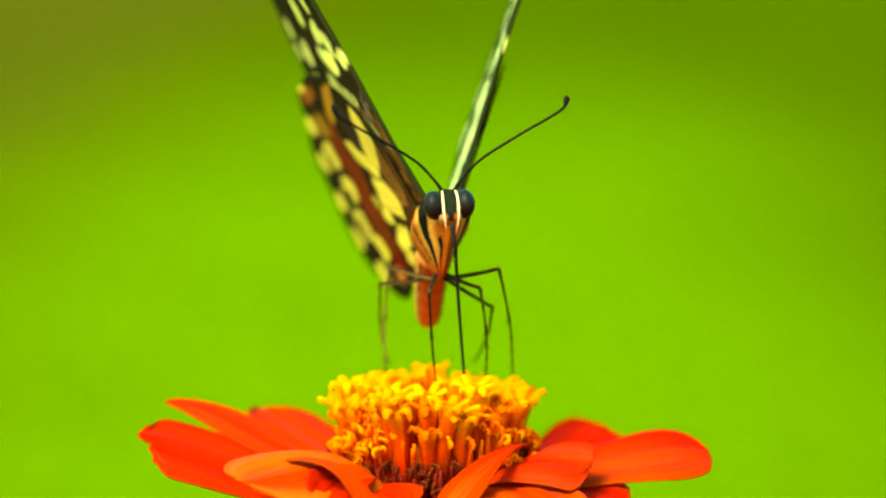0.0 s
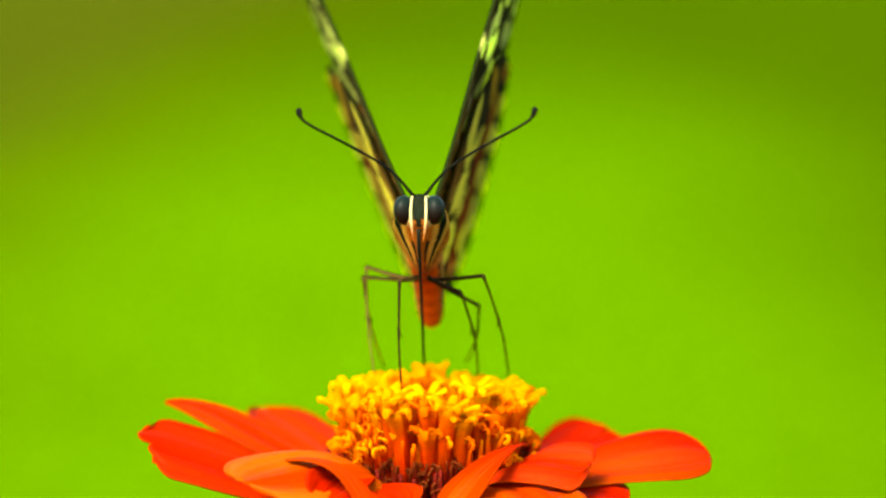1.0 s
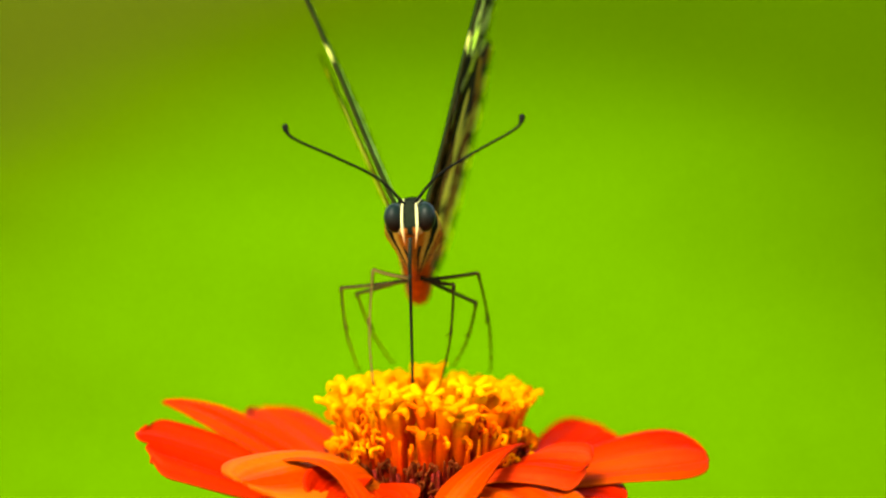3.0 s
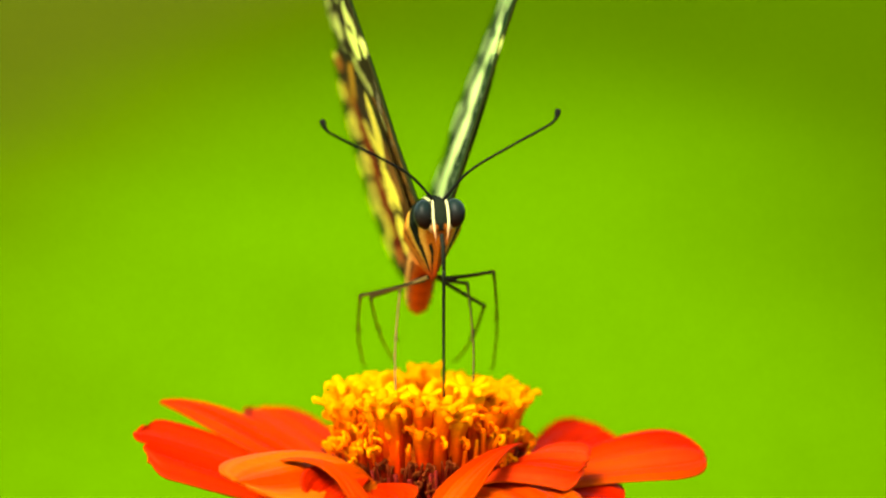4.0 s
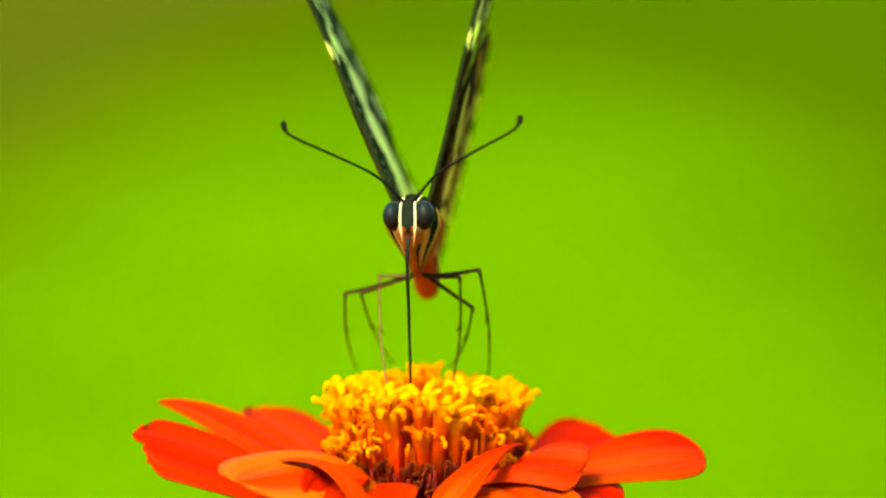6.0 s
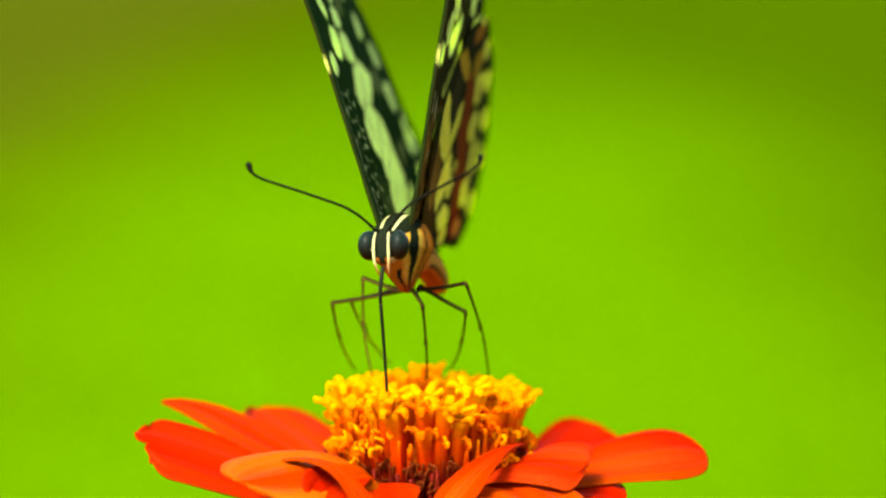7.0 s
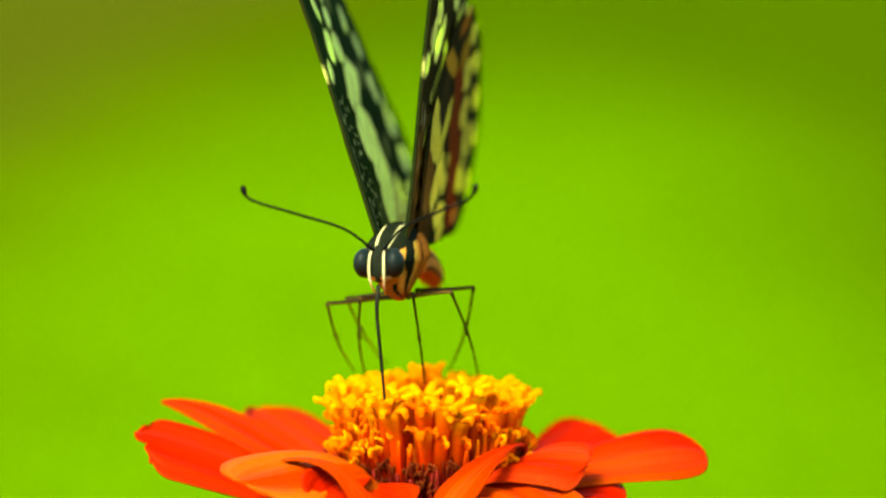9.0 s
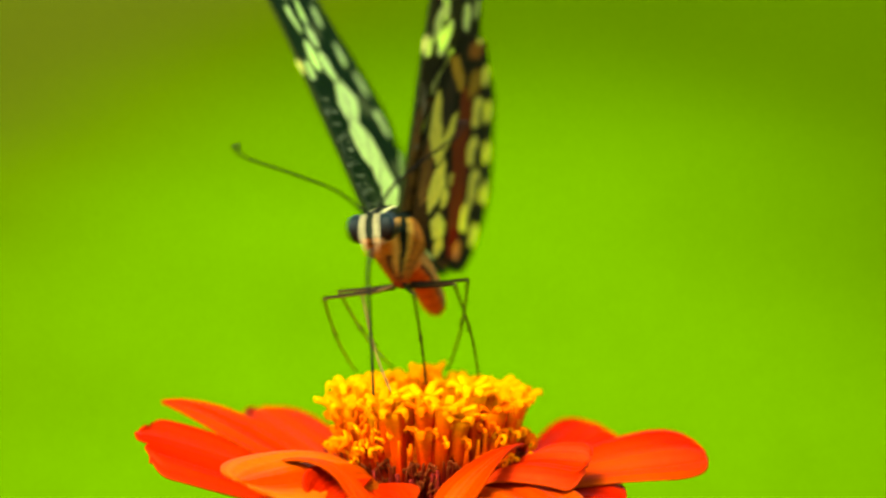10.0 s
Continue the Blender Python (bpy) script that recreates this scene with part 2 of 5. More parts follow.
def petal(base, via, tip, width, roll_a, roll_b, cup, point, blunt, warm=(0.1, 0.1), salmon=0.0, seed=1, notch=0.0, across=0.0, neck=0.34):
    """A ray petal along a bow from base by via to tip (mm): its roll at root and tip in degrees, how far the edges lift
    (cup), how pointed and blunt it is, how orange at root and tip (warm), how that changes across it, how much rosy
    sheen is painted on its ridges, and how narrow its neck is."""
    n, m = 46, 37
    base, via, tip = np.array(base), np.array(via), np.array(tip)
    s, q = np.linspace(0, 1, n)[:, None], np.linspace(-1, 1, m)[None, :]
    c = 2 * via - 0.5 * (base + tip)
    spine = (1 - s) ** 2 * base + 2 * s * (1 - s) * c + s * s * tip
    way = 2 * (1 - s) * (c - base) + 2 * s * (tip - c)
    way = way / np.linalg.norm(way, axis=1)[:, None]
    wide = np.cross((0.0, 0.0, 1.0), way)
    wide = wide / np.linalg.norm(wide, axis=1)[:, None]
    out = np.cross(way, wide)
    roll = np.radians(roll_a + (roll_b - roll_a) * s)
    wide, out = wide * np.cos(roll) + out * np.sin(roll), out * np.cos(roll) - wide * np.sin(roll)
    half = width / 2 * (neck + (1.04 - neck) * np.sin(np.minimum(1, s * (0.96 + neck)) * math.pi / 2) ** (1.6 - 1.2 * neck)) * np.maximum(0, 1 - np.maximum(0, (s - blunt) / (1.004 - blunt)) ** 2.4) ** 0.5
    half = half * (1 - point * np.maximum(0, (s - 0.2) / 0.8) ** 1.2)
    if notch:
        half = np.where(s > 0.5, np.maximum(half, 0.30 * width), half)
    full = half / (width / 2)
    lift = cup * q * q * full
    lift = lift + 0.16 * full * np.cos(q * 8.5 + seed * 1.3 + 0.5 * s) * np.minimum(1, s * 3)            # folds along the petal
    lift = lift + 0.05 * full * np.cos(q * 27 + seed) + 0.22 * full * s * np.sin(s * 5.0 + q * 2.2 + seed * 1.7)
    lift = lift - 0.30 * full * np.exp(-((q - 0.25 * math.sin(seed * 1.9)) / 0.12) ** 2) * np.minimum(1, s * 2.2)
    # the end is uneven, or split into a longer and a shorter lobe
    back = 0.25 * (0.5 + 0.5 * np.sin(q * 9 + seed)) * np.clip((s - 0.86) / 0.14, 0, 1)
    if notch:
        lobes = np.where(q < 0.02, 3.0 * np.maximum(0, -0.45 - q) ** 1.6, notch + 0.8 * np.maximum(0, q - 0.55))
        back = back + (lobes + 0.3 * np.exp(-((q - 0.05) / 0.06) ** 2)) * np.clip((s - 0.5) / 0.5, 0, 1) ** 1.5
    top = spine[:, None, :] + (half * q)[..., None] * wide[:, None, :] + lift[..., None] * out[:, None, :] - back[..., None] * way[:, None, :]
    streak = 0.5 + 0.5 * np.sin(q * 25 + 1.1 * np.sin(s * 6 + seed) + 0.8 * np.sin(s * 15 + q * 5 + seed))
    broad = 0.5 + 0.5 * np.sin(q * 4.2 + s * 2.2 + seed * 2.1)
    k = np.clip((warm[0] + (warm[1] - warm[0]) * s) * (0.75 + 0.5 * broad) + across * q * 0.5 + 0.10 * (streak - 0.5), 0, 1.25)[..., None]
    col = RED * (1 - np.minimum(k, 1)) + ORANGE * np.minimum(k, 1)
    col = col + (AMBER - col) * np.clip((k - 0.72) * 1.5, 0, 0.8)
    # soft highlight on the ridges, painted in salmon
    rosy = salmon * np.clip(broad * 1.3 - 0.15 + 0.25 * (streak - 0.5), 0, 1)[..., None]
    col = col + (SALMON - col) * np.clip(rosy, 0, 1)
    col = col + (DEEP - col) * (0.42 * streak * (1 - broad * 0.5))[..., None] * (1 - 0.5 * np.minimum(k, 1))
    col = col * (1 - 0.10 * np.exp(-(((q * 6 + seed) % 1.5) / 0.2) ** 2))[..., None]
    col = col * (1 + 0.10 * ripple(q * 14 + 0 * s, s * 9 + 0 * q, seed + 50) + 0.07 * ripple(q * 40, s * 26, seed + 90))[..., None]      # mottled
    col = (col * np.ones((n, m, 1))).reshape(-1, 3)
    top = top.reshape(-1, 3)
    low = top - np.array((0, 0, 0.22))
    f = ring_faces(n, m, False)
    k = n * m
    faces = f + [tuple(i + k for i in reversed(g)) for g in f]
    edge = [j for j in range(m)] + [i * m + m - 1 for i in range(1, n)] + [(n - 1) * m + j for j in range(m - 2, -1, -1)] + [i * m for i in range(n - 2, 0, -1)]
    faces += [(edge[i], edge[i - 1], edge[i - 1] + k, edge[i] + k) for i in range(len(edge))]
    under = np.tile(ORANGE * 0.75 + AMBER * 0.25, (k, 1))
    flower_part("petal", np.vstack((top, low)), faces, M_PETAL, np.vstack((col, under)))


def petals():
    petal((-6.2, -0.7, -13.7), (-17.1, -2.0, -8.6), (-27.2, -4.0, -5.1), 10.0, -12, -21, -0.2, 0.05, 0.86, (0.25, 0.05), 0.3, 1, 0.9)
    petal((-6.1, 2.1, -13.0), (-18.2, 4.9, -6.1), (-25.7, 5.3, -3.6), 9.3, -5, -9, -0.1, 0.80, 0.51, (0.40, 0.3), 0.4, 2)
    petal((-4.4, 4.6, -12.0), (-10.9, 10.2, -9.3), (-17.0, 14.8, -6.3), 11.5, 6, 11, 0.5, 0.13, 0.79, (0.45, 0.35), 0.5, 3)
    petal((-5.6, -5.2, -8.6), (-8.4, -8.1, -6.5), (-16.4, -16.8, -5.9), 11.8, -13, -11, -0.9, 0.03, 0.81, (0.85, 0.90), 0.0, 4, 0.0, 0.2)
    petal((-13.1, -9.0, -5.8), (-8.2, -14.0, -5.3), (-5.0, -20.0, -7.8), 3.6, -8, -30, -0.3, 0.0, 0.8, (0.6, 0.5), 0.3, 15)
    petal((-6.0, -7.0, -8.3), (-7.8, -12.0, -6.9), (-9.6, -17.0, -7.8), 5.6, -10, -16, 0.6, 0.1, 0.65, (0.0, 0.0), 0.25, 5)
    petal((-5.9, -7.5, -8.8), (-4.3, -12.0, -8.0), (-2.7, -18.0, -8.0), 6.0, 0, 4, 0.4, 0.1, 0.65, (0.1, 0.3), 0.25, 16)
    petal((8.7, -5.0, -5.3), (5.1, -11.5, -5.7), (1.2, -18.5, -8.7), 3.7, 4, 0, 0.3, 0.0, 0.76, (0.0, 0.95), 0.5, 6, 0.0, 0.0, 0.10)
    petal((3.4, -5.3, -10.2), (6.8, -10.0, -8.3), (11.3, -18.7, -8.8), 9.8, 7, -5, 0.3, 0.01, 0.71, (0.5, 0.7), 0.1, 7)
    petal((6.0, -3.2, -11.4), (8.0, -6.0, -6.7), (14.7, -8.3, -6.2), 8.2, 0, 14, -0.8, 0.0, 0.92, (0.05, 0.25), 0.8, 8)
    petal((5.8, 0.3, -11.9), (17.6, -1.2, -8.0), (26.2, -1.0, -7.5), 10.3, 11, 12, 0.3, 0.10, 0.72, (1.0, 0.0), 0.4, 9, 0.0, -0.6)
    petal((4.4, 4.8, -12.7), (12.5, 9.2, -10.1), (17.8, 12.4, -8.0), 12.0, -9, 16, -0.4, 0.0, 0.68, (0.0, 0.0), 0.1, 11)
    petal((6.8, -2.1, -13.4), (11.9, -5.7, -10.2), (17.8, -8.5, -9.9), 10.0, 2, 7, 0.0, 0.03, 0.70, (0.0, 0.0), 0.2, 10)
    # behind the florets and drooping in front
    petal((1.0, 6.6, -12.5), (3.2, 13.5, -10.4), (4.2, 19.5, -9.8), 10.5, 0, 0, 0.3, 0.0, 0.74, (0.1, 0.1), 0.3, 12)
    petal((-2.0, 6.4, -12.5), (-5.0, 13.0, -10.0), (-7.0, 19.0, -9.2), 10.5, 0, 0, 0.3, 0.0, 0.74, (0.1, 0.1), 0.3, 13)
    petal((0.6, -6.4, -12.6), (0.4, -11.5, -11.5), (0.0, -16.5, -13.0), 9.0, 0, 0, 0.3, 0.0, 0.74, (0.1, 0.3), 0.3, 14)


petals()

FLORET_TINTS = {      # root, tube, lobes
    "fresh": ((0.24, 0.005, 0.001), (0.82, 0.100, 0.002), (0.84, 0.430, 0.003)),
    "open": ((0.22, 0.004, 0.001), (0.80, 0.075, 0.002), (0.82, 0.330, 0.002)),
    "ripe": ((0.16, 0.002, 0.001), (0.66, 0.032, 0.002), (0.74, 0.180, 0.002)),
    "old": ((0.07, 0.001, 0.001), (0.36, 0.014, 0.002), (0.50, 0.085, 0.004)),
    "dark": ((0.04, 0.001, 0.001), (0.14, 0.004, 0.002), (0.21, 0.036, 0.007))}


def floret_mesh(name, height, lean, lobe, girth, tint, seed, droop=0.4):
    """A tube that bows outwards (along +x) by lean and opens into a star of five fleshy lobes."""
    r = np.random.RandomState(seed)
    n, sides = 9, 10
    verts, faces, col = [], [], []
    low, mid, high = (np.array(c) for c in FLORET_TINTS[tint])
    pts = bend((0, 0, 0), (lean * 0.15, 0, height * 0.6), (lean, 0, height), n)
    for i, p in enumerate(pts):
        s = i / (n - 1)
        rad = girth * (0.72 + 0.28 * s + 0.30 * max(0.0, s - 0.75) / 0.25) if lobe > 0.3 else girth * (0.95 - 0.75 * s)
        for j in range(sides):
            a = 2 * math.pi * j / sides
            k = rad * (1 + 0.10 * math.cos(5 * a))
            verts.append((p.x + k * math.cos(a), p.y + k * math.sin(a), p.z))
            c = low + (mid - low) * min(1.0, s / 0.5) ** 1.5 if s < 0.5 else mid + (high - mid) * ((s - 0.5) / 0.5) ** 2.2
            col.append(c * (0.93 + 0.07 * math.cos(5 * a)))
    faces += ring_faces(n, sides)
    faces.append(tuple(range((n - 1) * sides, n * sides)))
    end = pts[-1]
    turn = r.uniform(0, 1.2)
    for q in range(5 if lobe > 0.3 else 0):      # withered ones have lost their lobes
        a = 2 * math.pi * (q + r.uniform(-0.12, 0.12)) / 5 + turn
        o = Vector((math.cos(a), math.sin(a), 0))
        w = Vector((-math.sin(a), math.cos(a), 0))
        reach, curl = lobe * r.uniform(0.75, 1.2), droop * r.uniform(0.4, 3.4)
        base = len(verts)
        steps = 7
        for i in range(steps):
            s = i / (steps - 1)
            rad, z = girth * 0.62 + reach * math.sin(s * 1.75), -0.20 + 0.95 * math.sin(s * 2.0) - curl * s ** 2.6
            half = (0.36 + 0.15 * lobe) * (1 - 0.30 * s) * math.sqrt(max(0.02, 1 - max(0.0, (s - 0.72) / 0.29) ** 2))
            thick = 0.42 * half / 0.6
            for g, d in ((-1, 0.0), (-0.62, 0.72), (0, 0.86), (0.62, 0.72), (1, 0.0), (0, -0.9)):
                p = end + o * (rad) + w * half * g + Vector((0, 0, z + thick * d))
                verts.append(tuple(p))
                col.append(high * (0.90 + 0.12 * s))
        for i in range(steps - 1):
            for g in range(6):
                h = (g + 1) % 6
                faces.append((base + i * 6 + g, base + i * 6 + h, base + i * 6 + 6 + h, base + i * 6 + 6 + g))
        faces.append(tuple(base + (steps - 1) * 6 + g for g in range(6)))
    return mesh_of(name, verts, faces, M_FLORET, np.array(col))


def style_mesh(seed, tint):
    """A short stalk that ends in two arms curled outwards."""
    r = np.random.RandomState(seed)
    stalk, col_a, col_b = r.uniform(1.0, 2.2), np.array(FLORET_TINTS[tint][1]), np.array(FLORET_TINTS[tint][2])
    verts, faces, col = [], [], []
    for side in (-1, 1):
        turn = r.uniform(3.2, 5.2)
        size = r.uniform(0.42, 0.62)
        pts = [(0, side * 0.06, stalk * i / 3) for i in range(4)]
        for i in range(1, 10):
            a = turn * i / 9
            pts.append((0.35 * size * (i / 9), side * (0.06 + size * (1 - math.cos(a)) * (1 - 0.04 * i)), stalk + size * math.sin(a)))
        v, f = tube(pts, [0.20] * 3 + [0.21 + 0.05 * math.sin(i / 9 * 3.0) for i in range(10)], 7)
        faces += [tuple(i + len(verts) for i in q) for q in f]
        verts += v
        col += [col_a + (col_b - col_a) * min(1.0, (i // 7) / 5) for i in range(len(v))]
    return mesh_of("style", verts, faces, M_FLORET, np.array(col))


def disc_place(r, az, z, tilt, spin=0.0, grow=1.0):
    """A place on the disc, which leans back a little."""
    a = radians(az)
    return Matrix.Translation(((0.35 + r * math.cos(a)) * MM, (0.5 + r * math.sin(a)) * MM, BASE + (z - 0.095 * r * math.sin(a)) * MM)) @ Matrix.Rotation(a, 4, "Z") @ Matrix.Rotation(radians(tilt), 4, "Y") @ Matrix.Rotation(radians(spin), 4, "Z") @ Matrix.Diagonal((grow, grow, grow, 1))


def florets():
    r = np.random.RandomState(11)
    fresh = [floret_mesh("disc_floret", 9.0 + 0.3 * (i % 4), 0.4 + 0.35 * (i % 3), 1.45, 0.86, ("fresh", "open")[i % 3 == 2], 20 + i) for i in range(9)]
    opened = [floret_mesh("disc_floret", 8.8 + 0.3 * (i % 3), 0.4 + 0.35 * (i % 3), 1.3, 0.86, ("open", "ripe")[i % 2], 80 + i) for i in range(6)]
    ripe = [floret_mesh("ripe_floret", 6.4 + 0.9 * (i % 3), 0.5, 0.24, 0.66, ("ripe", "open", "ripe")[i % 3], 40 + i, -0.5) for i in range(6)]
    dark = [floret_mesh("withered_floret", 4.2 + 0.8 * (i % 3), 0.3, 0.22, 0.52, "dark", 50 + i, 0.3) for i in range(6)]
    bud = [floret_mesh("floret_bud", 5.6, 0.2, 0.45, 0.7, ("open", "ripe")[i], 60 + i) for i in range(2)]
    brown = [style_mesh(90 + i, "dark") for i in range(4)]
    styles = [style_mesh(70 + i, ("open", "ripe", "ripe")[i % 3]) for i in range(8)]

    def sunny(az):
        """How near the sunlit side: its brighter light is put into the florets' tint."""
        return 0.5 + 0.5 * math.cos(radians(az - 205))

    for i in range(26):      # rim of open florets
        az = i * 360 / 26 + r.uniform(-4, 4)
        # yellower towards the sun, more orange on the shaded side, by choice of tint
        kind = fresh if r.uniform() < 0.35 + 0.6 * sunny(az) else opened
        part("disc_floret", kind[r.randint(len(kind))], flower, "", disc_place(6.7 + r.uniform(-0.3, 0.3), az, -10.6 - 2.6 * r.uniform() ** 1.8, 3 + r.uniform(-5, 8), r.uniform(-30, 30), r.uniform(0.96, 1.03)))
    for i in range(19):      # second row
        az = i * 360 / 19 + r.uniform(-6, 6)
        part("disc_floret", fresh[r.randint(9)], flower, "", disc_place(4.9 + r.uniform(-0.3, 0.3), az, -10.5 + r.uniform(-0.8, 0.3), 4 + r.uniform(-6, 6), r.uniform(-40, 40), r.uniform(0.96, 1.03)))
    for i in range(15):      # ripe ones that fill the gaps of the rim
        az = i * 24 + r.uniform(-5, 5)
        part("disc_floret", opened[r.randint(6)], flower, "", disc_place(6.9 + r.uniform(-0.2, 0.3), az, -11.6 + r.uniform(-0.6, 0.4), 1 + r.uniform(-4, 5), r.uniform(-30, 30), r.uniform(0.76, 0.92)))
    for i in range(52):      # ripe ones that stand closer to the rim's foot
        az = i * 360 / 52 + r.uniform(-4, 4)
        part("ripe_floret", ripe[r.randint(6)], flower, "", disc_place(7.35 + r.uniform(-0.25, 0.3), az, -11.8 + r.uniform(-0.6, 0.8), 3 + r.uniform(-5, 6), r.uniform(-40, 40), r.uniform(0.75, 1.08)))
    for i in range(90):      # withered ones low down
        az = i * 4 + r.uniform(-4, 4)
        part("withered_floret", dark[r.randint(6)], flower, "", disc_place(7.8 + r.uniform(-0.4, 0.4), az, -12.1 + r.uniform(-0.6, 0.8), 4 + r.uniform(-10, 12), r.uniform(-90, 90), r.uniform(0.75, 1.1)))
    for i in range(30):      # closed ones in the middle
        part("floret_bud", bud[r.randint(2)], flower, "", disc_place(3.8 * math.sqrt((i + 0.5) / 30), i * 137.5, -8.8, r.uniform(-6, 6), r.uniform(0, 90), r.uniform(0.85, 1.1)))
    for i in range(84):      # curled styles on the flank, most of them on the one side
        az = 160 + 78 * r.uniform() if i % 3 else 250 + 110 * r.uniform()
        z = -2.4 - 5.0 * r.uniform()
        part("style", styles[r.randint(8)], flower, "", disc_place(7.5 + 0.16 * -z + r.uniform(-0.2, 0.3), az, z - 0.8, 30 + r.uniform(-22, 30), r.uniform(-90, 90), r.uniform(0.50, 0.80)))
    for i in range(90):      # dry brown ones round the foot
        part("style", brown[r.randint(4)], flower, "", disc_place(8.0 + r.uniform(-0.2, 0.5), 170 + 200 * r.uniform(), -8.4 - 2.2 * r.uniform(), 25 + r.uniform(-22, 30), r.uniform(-90, 90), r.uniform(0.40, 0.62)))


florets()


def bracts():
    """Dry dark scales between the florets, frayed at the tip."""
    r = np.random.RandomState(9)
    made = []
    for k in range(4):
        v, c, f = [], [], []
        n = 6
        for i in range(n):
            s = i / (n - 1)
            h = 0.62 * (1 - 0.7 * s) * (1 + 0.25 * math.sin(i * 2.3 + k))
            x = 0.5 * s * s + 0.12 * math.sin(i + k)
            for g, d in ((-1, 0.0), (0, 0.22), (1, 0.0), (0, -0.12)):
                v.append((x + d, h * g, 4.2 * s))
                c.append(np.array((0.115, 0.0046, 0.0017)) * (1 - 0.4 * s) + np.array((0.0345, 0.00345, 0.0023)) * s)
        for i in range(n - 1):
            for g in range(4):
                h = (g + 1) % 4
                f.append((i * 4 + g, i * 4 + h, i * 4 + 4 + h, i * 4 + 4 + g))
        f.append((n * 4 - 4, n * 4 - 3, n * 4 - 2, n * 4 - 1))
        made.append(mesh_of("bract", v, f, M_BRACT, np.array(c)))
    for i in range(56):
        a = radians(i * 360 / 56 + r.uniform(-3, 3))
        rad = 7.7 + 0.6 * (i % 2)
        m = Matrix.Translation((rad * math.cos(a) * MM, (0.5 + rad * math.sin(a)) * MM, BASE + (-12.0 + r.uniform(-0.3, 0.9)) * MM)) @ Matrix.Rotation(a, 4, "Z") @ Matrix.Rotation(radians(8 + r.uniform(-8, 8)), 4, "Y") @ Matrix.Diagonal((1, 1, r.uniform(0.7, 1.15), 1))
        part("bract", made[r.randint(4)], flower, "dark dry bract", m)


bracts()

# ---- butterfly ----
# its own space: millimetres, head along -y, back along +z
butterfly = new("butterfly")
tagged(butterfly, label="black and cream swallowtail butterfly with raised wings, drinking on the florets", category="butterfly")

BLACK, CREAM, PALE = np.array((0.008, 0.026, 0.005)), np.array((0.70, 0.98, 0.32)), np.array((0.88, 0.94, 0.20))
RUST, BROWN, TAN = np.array((0.202, 0.0396, 0.0065)), np.array((0.144, 0.0684, 0.013)), np.array((0.418, 0.202, 0.032))


class Canvas:
    """Wing pigment over the wing's own plane: u along the front edge, v backwards, in millimetres."""

    def __init__(self, u, v, ground, seed):
        self.u, self.v = u + 0.22 * ripple(u * 1.6, v * 1.6, seed), v + 0.22 * ripple(u * 1.6, v * 1.6, seed + 1)
        self.c = np.tile(ground, (len(u), 1))

    def lay(self, mask, colour):
        self.c += (colour - self.c) * np.clip(mask, 0, 1)[:, None]

    def spot(self, cu, cv, ru, rv, colour, turn=0.0, soft=0.16):
        a = radians(turn)
        du, dv = self.u - cu, self.v - cv
        p, q = (du * math.cos(a) + dv * math.sin(a)) / ru, (dv * math.cos(a) - du * math.sin(a)) / rv
        d = (np.abs(p) ** 2.3 + np.abs(q) ** 2.3) ** (1 / 2.3)
        self.lay((1 - d) * min(ru, rv) / soft + 0.5, colour)

    def stroke(self, a, b, wide, colour, soft=0.10, end=None):
        a, b = np.array(a, dtype=float), np.array(b, dtype=float)
        d = b - a
        s = np.clip(((self.u - a[0]) * d[0] + (self.v - a[1]) * d[1]) / d.dot(d), 0, 1)
        dist = np.hypot(self.u - a[0] - s * d[0], self.v - a[1] - s * d[1])
        w = wide if end is None else wide + (end - wide) * s
        self.lay((w / 2 - dist) / soft + 0.5, colour)

    def area(self, corners, colour, soft=0.5):
        """A patch with the given corners, a little rounded."""
        p = np.asarray(corners, dtype=float)
        inside, near = np.zeros(len(self.u), dtype=bool), np.full(len(self.u), 1e9)
        for a, b in zip(p, np.roll(p, -1, axis=0)):
            d = b - a
            s = np.clip(((self.u - a[0]) * d[0] + (self.v - a[1]) * d[1]) / d.dot(d), 0, 1)
            near = np.minimum(near, np.hypot(self.u - a[0] - s * d[0], self.v - a[1] - s * d[1]))
            cross = (a[1] > self.v) != (b[1] > self.v)
            inside ^= cross & (self.u < (b[0] - a[0]) * (self.v - a[1]) / (b[1] - a[1] + 1e-9) + a[0])
        self.lay(np.where(inside, near, -near) / soft + 0.6, colour)


FORE_VEINS = ((0, 0.2, 43, 5.5), (0, 0.6, 42, 9.5), (1, 1.0, 37, 13.5), (2, 2, 30, 17), (2, 3, 24, 19.5), (1, 3.5, 17.5, 22), (0.5, 3.5, 12.5, 23))
HIND_VEINS = ((0, 2, 15, 22), (0, 2, 11, 28), (0, 2, 6, 31.5), (0, 2, 1, 33), (0, 2, -3.5, 32), (0, 2, -7, 28), (0, 2, -8, 22.5))


